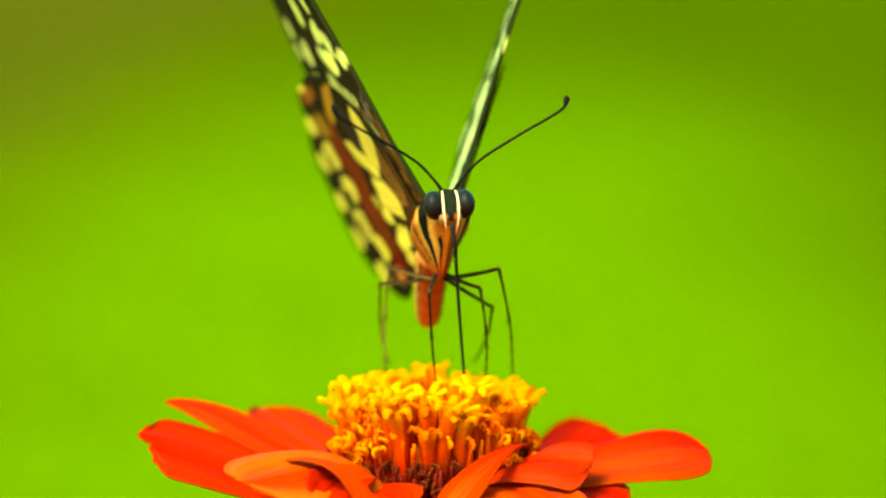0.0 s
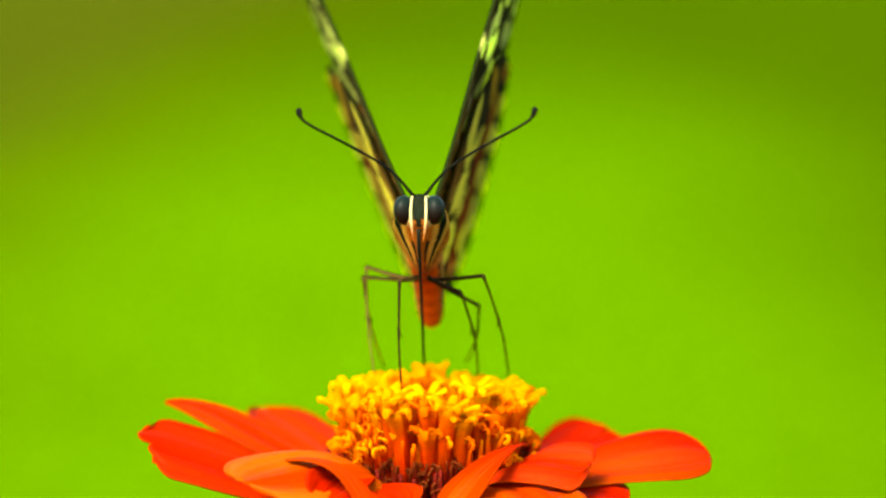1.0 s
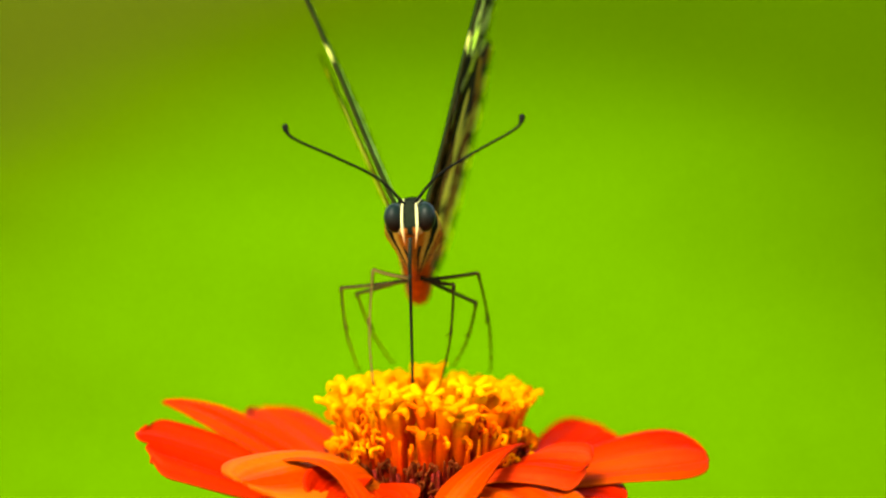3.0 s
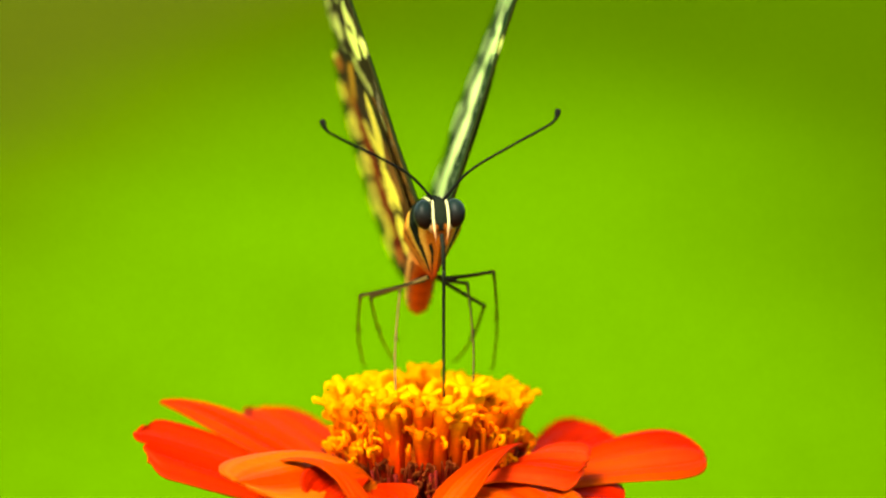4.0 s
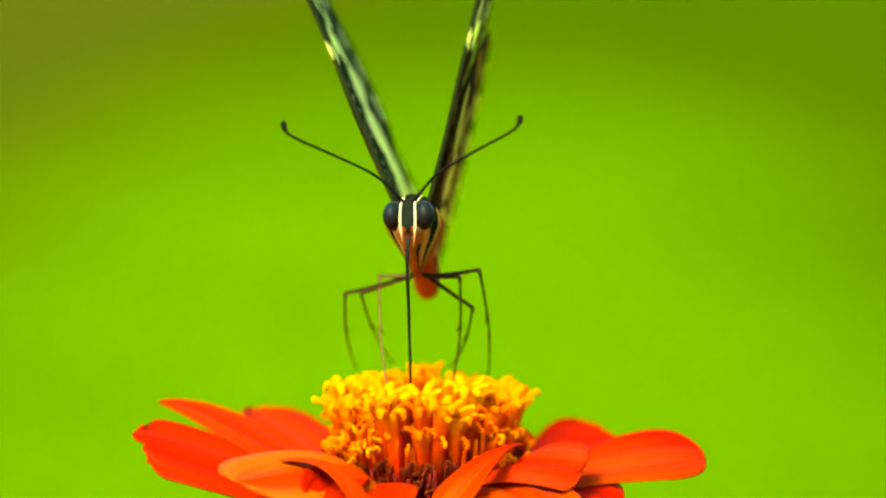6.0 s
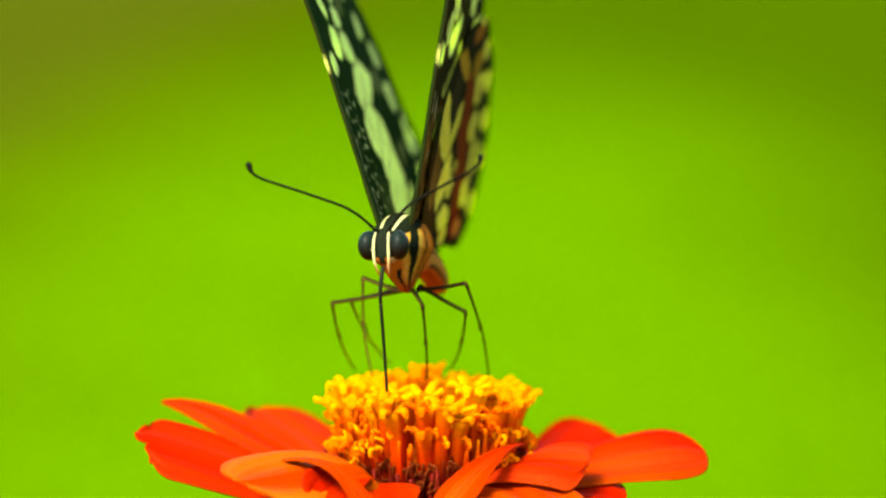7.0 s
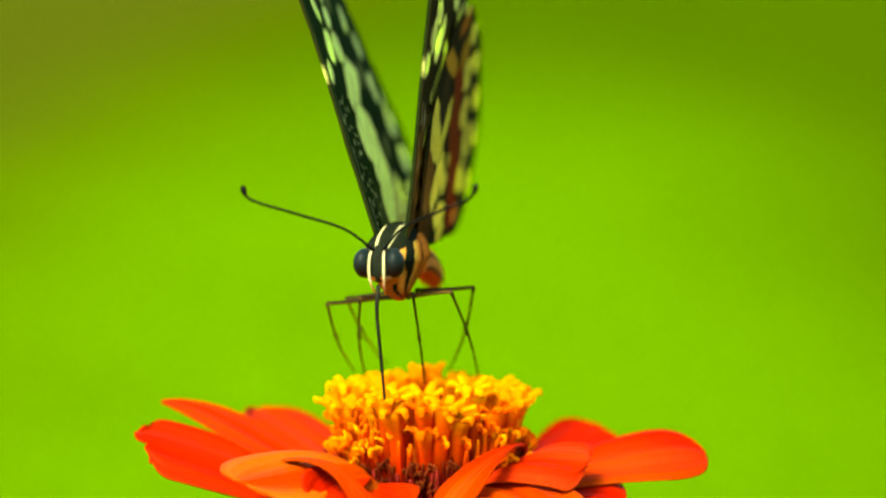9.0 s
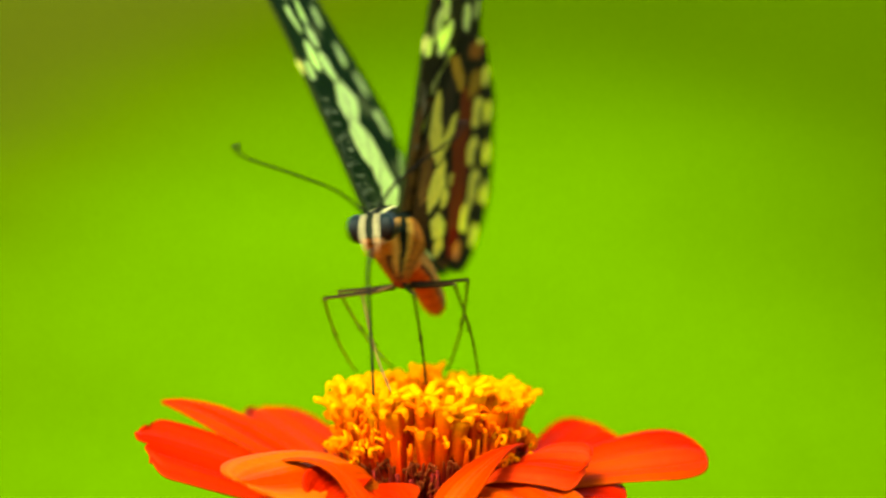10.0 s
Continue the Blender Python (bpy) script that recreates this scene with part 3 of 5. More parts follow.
def forewing_upper(u, v):
    k = Canvas(u, v, BLACK, 3)
    cell = ((k.u > 0.8) & (k.u < 12.8) & (k.v > 1.0) & (k.v < 5.4))
    dash = np.sin(k.u * 5.2 + k.v * 2.4 + 1.6 * np.sin(k.v * 2.9 + k.u * 0.7)) * 0.75 + 0.6 * ripple(k.u * 3.1, k.v * 4.3, 12)
    k.lay(cell * np.clip((dash - 0.55) * 2.0, 0, 0.6), np.array((0.42, 0.54, 0.26)))
    k.lay((4.6 - k.u) / 3 * (k.v > 3.0) * 0.5, np.array((0.06, 0.10, 0.03)))      # dusted root
    k.stroke((0, 0.9), (16, 0.8), 0.18, np.array((0.16, 0.20, 0.11)))
    k.spot(15.4, 2.3, 1.05, 1.3, CREAM, -20)
    k.spot(17.4, 6.0, 1.55, 1.75, CREAM)
    k.spot(19.4, 9.5, 1.1, 1.5, CREAM)
    k.spot(16.3, 10.1, 1.65, 1.9, CREAM)
    for a, b, w in (((21.6, 4.8), (20.6, 5.3), 1.8), ((23.0, 9.4), (21.8, 9.6), 1.8), ((25.2, 5.4), (24.0, 5.8), 1.6), ((28.5, 7.4), (26.8, 7.8), 1.8), ((26.8, 11.6), (25.2, 11.8), 1.8), ((32.2, 8.8), (30.8, 9.0), 1.6)):
        k.stroke(a, b, w, CREAM, 0.3)
    k.area(((15.1, 12.4), (13.2, 15.6), (11.6, 14.2), (10.8, 11.9), (10.6, 7.8), (12.1, 7.2), (14.1, 9.8)), CREAM)
    k.area(((10.5, 9), (10.8, 11), (8.6, 13.6), (5.2, 13.8), (3.0, 14.4), (0.8, 12.6), (-1.4, 9.4), (-0.8, 6.6), (1.0, 6.6), (3.4, 8), (5.4, 8.3), (6.8, 6.6), (9.4, 6.8)), CREAM)
    dim = CREAM * 0.55
    for cu, cv, g in ((5.0, 17.2, 1.2), (12.4, 17.2, 1.2), (20.5, 12.6, 1.0)):
        k.spot(cu, cv, g, g * 1.1, CREAM * 0.16, 0, 0.9)
    for cu, cv, g, tone in ((10.4, 20.4, 1.5, 0.85), (14.8, 20.0, 1.3, 0.7), (18.0, 17.6, 1.3, 0.75), (22.2, 15.6, 1.2, 0.8), (26.5, 14.0, 1.2, 0.8), (30.5, 12.4, 1.2, 0.8)):
        k.spot(cu, cv, g, g * 0.9, CREAM * tone, 0, 0.5)
    for cu, cv in ((25.0, 17.6), (29.8, 15.8), (34.0, 13.6), (38.5, 11.2)):
        k.spot(cu, cv, 0.8, 0.7, dim, 0, 0.3)
    for a in FORE_VEINS:
        k.stroke(a[:2], a[2:], 0.10, BLACK)
    return k.c


def forewing_lower(u, v):
    umber = np.array((0.030, 0.026, 0.006))
    k = Canvas(u, v, umber, 3)
    k.lay((10.5 - k.u) / 3, BROWN * 0.42)
    for i in range(6):
        k.stroke((0.5, 0.4 + 0.9 * i), (9.4 + 0.5 * i, 0.6 + 1.2 * i), 0.40, TAN * 0.85, 0.22, 0.55)
    speck = np.clip((ripple(k.u * 5.5, k.v * 6.0, 44) - 0.35) * 4, 0, 0.8) * (k.u > 6.0) * (k.u < 12.5) * (k.v > 0.6) * (k.v < 3.6)
    k.lay(speck, np.array((0.44, 0.38, 0.18)))
    k.lay((0.6 - k.v) / 0.5, umber)
    k.spot(15.6, 0.9, 1.0, 1.7, PALE)
    k.spot(17.8, 3.5, 1.5, 1.5, PALE)
    k.spot(16.9, 6.8, 2.7, 1.25, PALE, 62)
    k.stroke((11.9, 4.8), (14.8, 10.0), 1.3, PALE, 0.3, 2.3)
    k.stroke((8.0, 3.2), (10.2, 4.6), 0.9, PALE, 0.25, 0.5)
    k.spot(19.7, 5.5, 1.2, 1.6, PALE)
    k.spot(19.4, 14.5, 1.3, 1.6, PALE)
    k.spot(16.5, 17.3, 1.0, 1.7, PALE)
    k.spot(16.7, 20.6, 0.8, 1.2, PALE * 0.85)
    for a, b, w in (((22.0, 4.0), (23.0, 4.2), 1.6), ((22.0, 9.0), (23.6, 9.0), 2.0), ((26.6, 6.4), (28.2, 6.6), 2.0), ((27.2, 11.2), (28.6, 11.0), 2.2), ((31.4, 8.6), (33.0, 8.6), 2.0)):
        k.stroke(a, b, w, PALE, 0.3)
    for cu, cv in ((22.6, 17.0), (27.2, 15.2), (32.0, 13.2), (36.6, 11.6), (16.4, 21.2), (20.4, 19.0)):
        k.spot(cu, cv, 1.1, 1.0, PALE * 0.9)
    for a in FORE_VEINS:
        k.stroke(a[:2], a[2:], 0.16, umber)
    return k.c


def hindwing_upper(u, v):
    k = Canvas(u, v, BLACK, 5)
    k.area(((5.6, 4.0), (8.4, 9.0), (8.2, 14.5), (5.2, 17.4), (1.2, 19.6), (-1.6, 22.2), (-4.6, 23.0), (-6.0, 20.0), (-5.0, 13.0), (-2.0, 5.0), (1.0, 3.4)), CREAM, 0.6)
    for cu, cv in ((12.4, 23.4), (8.8, 26.6), (5.4, 28.6), (2.2, 29.4), (-1.6, 29.6), (-4.8, 27.4)):
        k.spot(cu, cv, 1.5, 1.7, CREAM)
    k.spot(-6.8, 24.6, 0.9, 1.2, RUST)
    for a in HIND_VEINS:
        k.stroke(a[:2], a[2:], 0.16, BLACK)
    return k.c


def hindwing_lower(u, v):
    umber = np.array((0.026, 0.022, 0.006))
    k = Canvas(u, v, umber, 5)
    amber, gold = np.array((0.50, 0.27, 0.02)), np.array((0.96, 0.82, 0.09))
    k.lay((7.5 - np.hypot(k.u, k.v)) / 2, BROWN * 0.6)
    for i in range(5):      # tan rays at the root
        a = radians(66 - 14 * i)
        k.stroke((0.5 + 1.5 * math.sin(a), 1.2 + 1.5 * math.cos(a)), (0.3 + 7.4 * math.sin(a), 0.8 + 6.4 * math.cos(a)), 0.35, TAN * 0.8, 0.25, 0.7)
    k.area(((11, 14.8), (10.9, 18.7), (8.5, 20.1), (5.7, 19.9), (1.7, 21.1), (-2.2, 21.1), (-4.3, 19.2), (-5.4, 15.8), (-3, 15.3), (0.4, 14.8), (3.2, 14.7), (5.6, 13), (7.4, 14.8), (9.3, 14.6)), RUST, 0.6)
    k.spot(-4.6, 17.7, 1.5, 2.3, np.array((0.20, 0.012, 0.003)), 0, 0.5)
    k.spot(-5.7, 20, 1.0, 1.6, np.array((0.70, 0.25, 0.04)))
    k.area(((14.2, 8.1), (14.5, 11.4), (12.2, 14.9), (10.7, 14.9), (11.2, 12.7), (12.6, 10.3)), amber, 0.5)
    k.spot(11.3, 19.9, 1.5, 3.0, amber * 0.75, 0, 0.6)
    k.spot(14.7, 19, 0.8, 3.2, np.array((0.36, 0.13, 0.015)), 0, 0.5)
    k.area(((11.4, 5), (9.1, 7.9), (6.9, 8.1), (4.2, 7.3), (5.2, 5.1), (7.4, 3.3), (9.8, 3.6)), gold * 0.85, 0.4)
    k.area(((8.9, 13.7), (6.8, 13.2), (5, 10), (4, 7.4), (5.6, 5.7), (7, 9.4), (8.4, 11.4)), gold * 0.8, 0.4)
    k.spot(10, 9.2, 2.4, 2.3, np.array((0.045, 0.034, 0.012)), 25, 0.5)
    k.area(((3.9, 7.5), (4.4, 10.5), (1.6, 12.2), (0.4, 9.5), (-0.5, 6.4), (1.2, 5), (2.8, 6)), gold, 0.4)
    k.spot(0.4, 12.3, 0.9, 1.5, gold)
    k.spot(2.1, 14.2, 0.8, 1.0, gold * 0.6)
    k.area(((-1.3, 7.4), (-0.5, 10), (-2.1, 14.1), (-3.7, 12.9), (-3, 9)), gold, 0.4)
    k.spot(-4.4, 11.6, 0.9, 1.8, gold * 0.7 + TAN * 0.3)
    for cu, cv, gu, gv in ((8.1, 22.9, 1.6, 2.4), (4.2, 22.5, 1.5, 2.4), (0.5, 24.9, 1.6, 2.3), (-2.4, 22.3, 1.7, 2.2)):
        k.spot(cu, cv, gu, gv, gold)
        k.spot(cu - 0.4, cv + gv * 0.95, gu * 0.6, gv * 0.6, umber, 0, 0.4)
    for cu, cv in ((11.9, 24.8), (7.8, 28), (3.5, 29.7), (-0.7, 30.5), (-4.9, 27.5), (16.2, 20.3)):
        k.spot(cu, cv, 1.25, 1.7, gold)
    for a in HIND_VEINS:
        k.stroke((a[0] * 0.3 + a[2] * 0.7, a[1] * 0.3 + a[3] * 0.7), a[2:], 0.10, umber, 0.15, 0.35)
    return k.c


FORE = ((0, -0.3), (6, -0.3), (14, -0.4), (24, -0.2), (34, 1.4), (41, 4.8), (43.6, 8.2), (42, 11.2), (34, 15.4), (25, 18.8), (17, 22.6), (11.4, 24.0), (8.4, 22.4), (2.2, 15), (-1.6, 9), (-1.2, 2.0))
HIND = ((0.6, 0.6), (4.5, 1.0), (8.5, 1.8), (11.5, 4.0), (14.0, 7.6), (15.8, 12.0), (16.2, 17.0), (15.2, 22.0), (12.6, 26.6), (8.6, 30.6), (4.2, 33.0), (0.2, 33.8), (-3.6, 32.6), (-6.4, 29.2), (-7.8, 25.2), (-7.6, 20.0), (-6.3, 15.4), (-4.6, 9), (-2.2, 2.5), (-0.6, 0.8))


def wing_mesh(name, outline, centre, scallops, upper, lower, side, veins, around=340, deep=84):
    """A thin two-faced wing. Its own axes: x outwards, y backwards, z along the front edge; side 1 or -1."""
    rim = smooth_line(outline, around, True)
    out = rim - np.array(centre)
    if scallops:
        back = np.clip((rim[:, 1] - 15) / 6, 0, 1)
        phase = np.arctan2(rim[:, 0] + 1, rim[:, 1] - 5)
        rim = rim + out / np.linalg.norm(out, axis=1)[:, None] * (0.42 * np.cos(phase * scallops) * back)[:, None]
        out = rim - np.array(centre)
    s = np.linspace(0, 1, deep) ** 0.8
    uv = (np.array(centre)[None, None, :] + s[:, None, None] * out[None, :, :]).reshape(-1, 2)
    u, v = uv[:, 0], uv[:, 1]
    paint = np.vstack((upper(u, v), lower(u, v)))
    relief = np.zeros(len(u))
    for a in veins:
        d = np.array(a[2:], dtype=float) - np.array(a[:2])
        q = np.clip(((u - a[0]) * d[0] + (v - a[1]) * d[1]) / d.dot(d), 0, 1)
        relief = np.maximum(relief, np.exp(-(np.hypot(u - a[0] - q * d[0], v - a[1] - q * d[1]) / 0.22) ** 2))
    bow = (0.45 if scallops else 0.35) * np.sin(np.clip(v / 30, -0.1, 1.2) * 2.2) + 0.15 * ripple(u * 0.25, v * 0.3, 31) + (0.55 if scallops else 0.0)
    thick = 0.05 + 0.07 * relief + 0.16 * np.exp(-(v + 0.4 - 0.0006 * (u - 12) ** 2).clip(0, 50) / 0.5) * (scallops == 0)
    if not scallops:      # the root reaches forward along the shoulder
        v = v - 2.4 * np.clip(1 - u / 20, 0, 1.1) * np.clip(1 - v / 12, 0, 1.1)
    n = len(u)
    top = np.stack((side * (bow - thick), v, u), 1)        # inner face, the upper side of the wing
    low = np.stack((side * (bow + thick), v, u), 1)
    f = ring_faces(deep, around)
    last = (deep - 1) * around
    faces = f + [tuple(i + n for i in reversed(q)) for q in f]
    faces += [(last + j, last + (j + 1) % around, last + (j + 1) % around + n, last + j + n) for j in range(around)]
    if side > 0:
        faces = [tuple(reversed(q)) for q in faces]
    return mesh_of(name, np.vstack((top, low)), faces, M_WING, paint)


forewings, hindwings = [], []
for side in (-1, 1):
    forewings.append(part("forewing", wing_mesh("forewing", FORE, (10.0, 8.5), 0, forewing_upper, forewing_lower, side, FORE_VEINS), butterfly, "black forewing with cream spots"))
    hindwings.append(part("hindwing", wing_mesh("hindwing", HIND, (3.0, 17.0), 17, hindwing_upper, hindwing_lower, side, HIND_VEINS), butterfly, "yellow and black hindwing with a rust-red band"))


def furry(verts, faces, colours, hairs, length, seed, lay=(0.0, 0.8, -0.5)):
    """The same surface with short hairs laid back over it."""
    r = np.random.RandomState(seed)
    v, f, c = [Vector(p) for p in verts], list(faces), [np.array(q) for q in colours]
    quads = [q for q in faces if len(q) == 4]
    area = np.array([((v[q[1]] - v[q[0]]).cross(v[q[3]] - v[q[0]])).length for q in quads])
    for k in r.choice(len(quads), hairs, p=area / area.sum()):
        q = quads[k]
        a, b = r.uniform(), r.uniform()
        p = v[q[0]] * (1 - a) * (1 - b) + v[q[1]] * a * (1 - b) + v[q[2]] * a * b + v[q[3]] * (1 - a) * b
        out = (v[q[1]] - v[q[0]]).cross(v[q[3]] - v[q[0]]).normalized()
        way = (out * 0.75 + Vector(lay) + Vector(r.uniform(-0.3, 0.3, 3))).normalized()
        side = way.cross(out)
        if side.length < 1e-4:
            continue
        side = side.normalized() * 0.035
        n = len(v)
        v += [p - side - out * 0.03, p + side - out * 0.03, p + out * 0.04, p + way * length * r.uniform(0.6, 1.3)]
        f += [(n, n + 1, n + 3), (n + 1, n + 2, n + 3), (n + 2, n, n + 3)]
        c += [c[q[0]] * r.uniform(0.8, 1.2)] * 4
    return [tuple(p) for p in v], f, np.array(c)


def thorax():
    rows, cols = 64, 112
    # along the body: y, keel, back, half width
    keys = [(-10.0, 0.2, 1.5, 0.8), (-9.2, -1.0, 2.2, 1.5), (-8.2, -1.8, 2.7, 2.0), (-6.4, -2.6, 3.3, 2.4), (-3.8, -3.5, 3.7, 2.6), (-1.0, -3.9, 3.4, 2.5), (1.2, -3.4, 2.5, 2.0), (2.8, -2.6, 1.4, 1.5)]
    line = smooth_line(keys, rows)
    v, col = [], []
    orange, dark = np.array((0.30, 0.0760, 0.0056)), np.array((0.00544, 0.00816, 0.0034))
    peach, straw, red = np.array((0.430, 0.226, 0.028)), np.array((0.412, 0.255, 0.030)), np.array((0.354, 0.0442, 0.0041))
    for i, (y, zb, zt, w) in enumerate(line):
        for j in range(cols):
            a = 2 * math.pi * j / cols            # 0 below, pi above
            q, side = math.cos(a), (1 if math.sin(a) >= 0 else -1)
            round_x = math.sqrt(max(0.0, 1 - q * q))
            if q > 0:      # the breast narrows to a keel between the legs
                x = side * w * (0.90 * (1 - q) ** 1.12 + 0.10 * round_x)
            else:
                x = side * w * round_x
            z = (zb + zt) / 2 + 0.4 - ((zt - zb) / 2 + 0.4 * (1 if q > 0 else -1)) * q
            v.append((x, y, z))
            # stripes run from the shoulders down to the hips
            d = math.degrees(math.atan2(abs(x), -(y + 1.6))) + 1.2 * math.sin(z * 2.3)
            high = min(1.0, max(0.0, (z + 3.6) / 2.0))
            if d < 6:
                c = orange
            elif d < 17:
                c = orange + (peach - orange) * high * min(1.0, max(0.0, (d - 8) / 4))
            elif d < 41:
                c = orange + (straw - orange) * high * min(1.0, max(0.30, (41 - d) / 8))
            else:
                c = orange + (straw - orange) * 0.22 * high
            if z < -2.6:
                c = c + (red - c) * min(1.0, (-2.6 - z) / 0.8)
            if z > 1.95 + 0.010 * d:
                c = np.array((0.34, 0.354, 0.15)) if abs(abs(x) - 0.62 - 0.05 * (y + 8)) < 0.10 and y < -1.5 else dark
            elif 17 < d < 28 or 46 < d < 51 or (5.5 < d < 8.5 and z < -1.2) or 100 < d < 108:
                c = dark
            col.append(c)
    v, f, col = furry(v, ring_faces(rows, cols) + [tuple(reversed(range(cols))), tuple(range((rows - 1) * cols, rows * cols))], col, 6000, 0.36, 3)
    part("thorax", mesh_of("thorax", v, f, M_FUR, col), butterfly, "furry orange and cream thorax with black stripes")


thorax()


WAIST = (0.0, 1.0, -0.6)


def abdomen():
    rows, cols = 34, 32
    spine = smooth_line([(0, 1.0, -0.6), (0, 4.5, -1.2), (0, 8.3, -2.5), (0, 10.9, -3.9), (0, 12.2, -4.7)], rows)
    v, col = [], []
    orange, cream, dark = np.array((0.410, 0.0640, 0.0040)), np.array((0.409, 0.20, 0.035)), np.array((0.0093, 0.00806, 0.005))
    for i, p in enumerate(spine):
        s = i / (rows - 1)
        r = 1.85 * (1 - 0.36 * s) * math.sqrt(max(0.0, 1 - max(0.0, (s - 0.72) / 0.28) ** 2.4)) * (1 + 0.035 * math.cos(s * 44)) + 0.02
        for j in range(cols):
            a = 2 * math.pi * j / cols
            v.append((r * 0.95 * math.sin(a), p[1] + 0.35 * r * -math.cos(a) * -1 * 0.6, p[2] - r * math.cos(a)))
            d = abs(math.degrees(a) if a <= math.pi else 360 - math.degrees(a))
            c = orange + (cream - orange) * min(1.0, max(0.0, (d - 38) / 24))
            if 96 < d < 104 and s < 0.85 or d > 160 or 56 < d < 63 and s < 0.9:
                c = dark
            col.append(c * (0.86 + 0.14 * math.cos(s * 44)))
    v, f, col = furry(np.array(v) - np.array(WAIST), ring_faces(rows, cols) + [tuple(reversed(range(cols))), tuple(range((rows - 1) * cols, rows * cols))], col, 2200, 0.3, 4)
    return part("abdomen", mesh_of("abdomen", v, f, M_FUR, col), butterfly, "orange-red abdomen with cream back")


tail = abdomen()


def head():
    rows, cols = 22, 40
    v, col = [], []
    orange, cream, dark = np.array((0.34, 0.0884, 0.0082)), np.array((0.408, 0.381, 0.17)), np.array((0.0068, 0.00952, 0.0048))
    for i in range(rows):
        b = math.pi * i / (rows - 1)
        for j in range(cols):
            a = 2 * math.pi * j / cols
            x, y, z = math.sin(b) * math.cos(a), math.sin(b) * math.sin(a), math.cos(b)
            deep = 2.0 if z > 0 else 1.35
            v.append((1.5 * x, -9.3 + 1.42 * y - 0.25 * max(0.0, -z), 0.75 + deep * z))
            px, pz = abs(1.5 * x), 0.75 + deep * z
            c = dark
            if pz < 0.15 and px > 0.28:
                c = orange + (cream - orange) * 0.5 * min(1.0, max(0.0, (px - 0.5) / 0.5))
            elif pz < -0.45:
                c = orange * 0.7
            col.append(c)
    hd = part("head", mesh_of("head", v, ring_faces(rows, cols), M_FUR, np.array(col)), butterfly, "black and cream striped head")
    bm2 = bmesh.new()
    bmesh.ops.create_uvsphere(bm2, u_segments=32, v_segments=20, radius=1.0)
    bm2.transform(Matrix.Diagonal((0.95 * MM, 1.30 * MM, 1.34 * MM, 1)))
    eye = bpy.data.meshes.new("eye")
    bm2.to_mesh(eye)
    bm2.free()
    eye.materials.append(M_EYE)
    eye.polygons.foreach_set("use_smooth", [True] * len(eye.polygons))
    for s in (-1, 1):
        part("eye", eye, hd, "glossy black compound eye", Matrix.Translation((s * 1.36 * MM, -9.75 * MM, 1.2 * MM)) @ Matrix.Rotation(radians(s * 14), 4, "Z"))
        # palp: furry flap in front of the mouth
        pv, pf = tube(smooth_line([(s * 0.40, -9.8, -1.7), (s * 0.58, -10.7, -0.7), (s * 0.68, -10.95, 0.5), (s * 0.66, -10.75, 1.7), (s * 0.60, -10.2, 2.4)], 24), [0.05 + 0.07 * math.sin(3.0 * i / 23) ** 0.6 for i in range(24)], 12)
        tone = np.array([cream + (orange - cream) * min(1.0, max(0.0, 1.35 - i / 12 / 9)) for i in range(len(pv))])
        part("palp", mesh_of("palp", pv, pf, M_FUR, tone), hd, "cream furry palp")
        pts = smooth_line([(s * 0.45, -9.9, 2.4), (s * 2.6, -11.4, 4.6), (s * 6.0, -13.6, 6.3), (s * 9.2, -15.3, 7.7), (s * 10.2, -15.7, 8.4), (s * 10.45, -15.7, 9.3)], 30)
        rad = [0.13 + 0.05 * max(0.0, 1 - i / 3) + 0.16 * math.exp(-((i - 26.5) / 2.6) ** 2) for i in range(30)]
        rad[-1] = 0.08
        av, af = tube(pts, rad, 10)
        part("antenna", mesh_of("antenna", av, af, M_LEG, np.array((0.00408, 0.00408, 0.0027))), hd, "thin black clubbed antenna")


head()

# legs: hip places, thigh and shin lengths, which way the knee points
LEGS = {
    "front_a": ((-0.5, -1.7, -3.6), 3.9, 10.8), "mid_a": ((-0.7, -0.7, -3.7), 6.7, 10.4), "hind_a": ((-0.6, 0.5, -3.4), 5.9, 10.8),
    "front_b": ((0.5, -1.7, -3.6), 3.5, 10.4), "mid_b": ((0.7, -0.7, -3.7), 5.1, 12.4), "hind_b": ((0.6, 0.5, -3.4), 5.5, 10.8)}


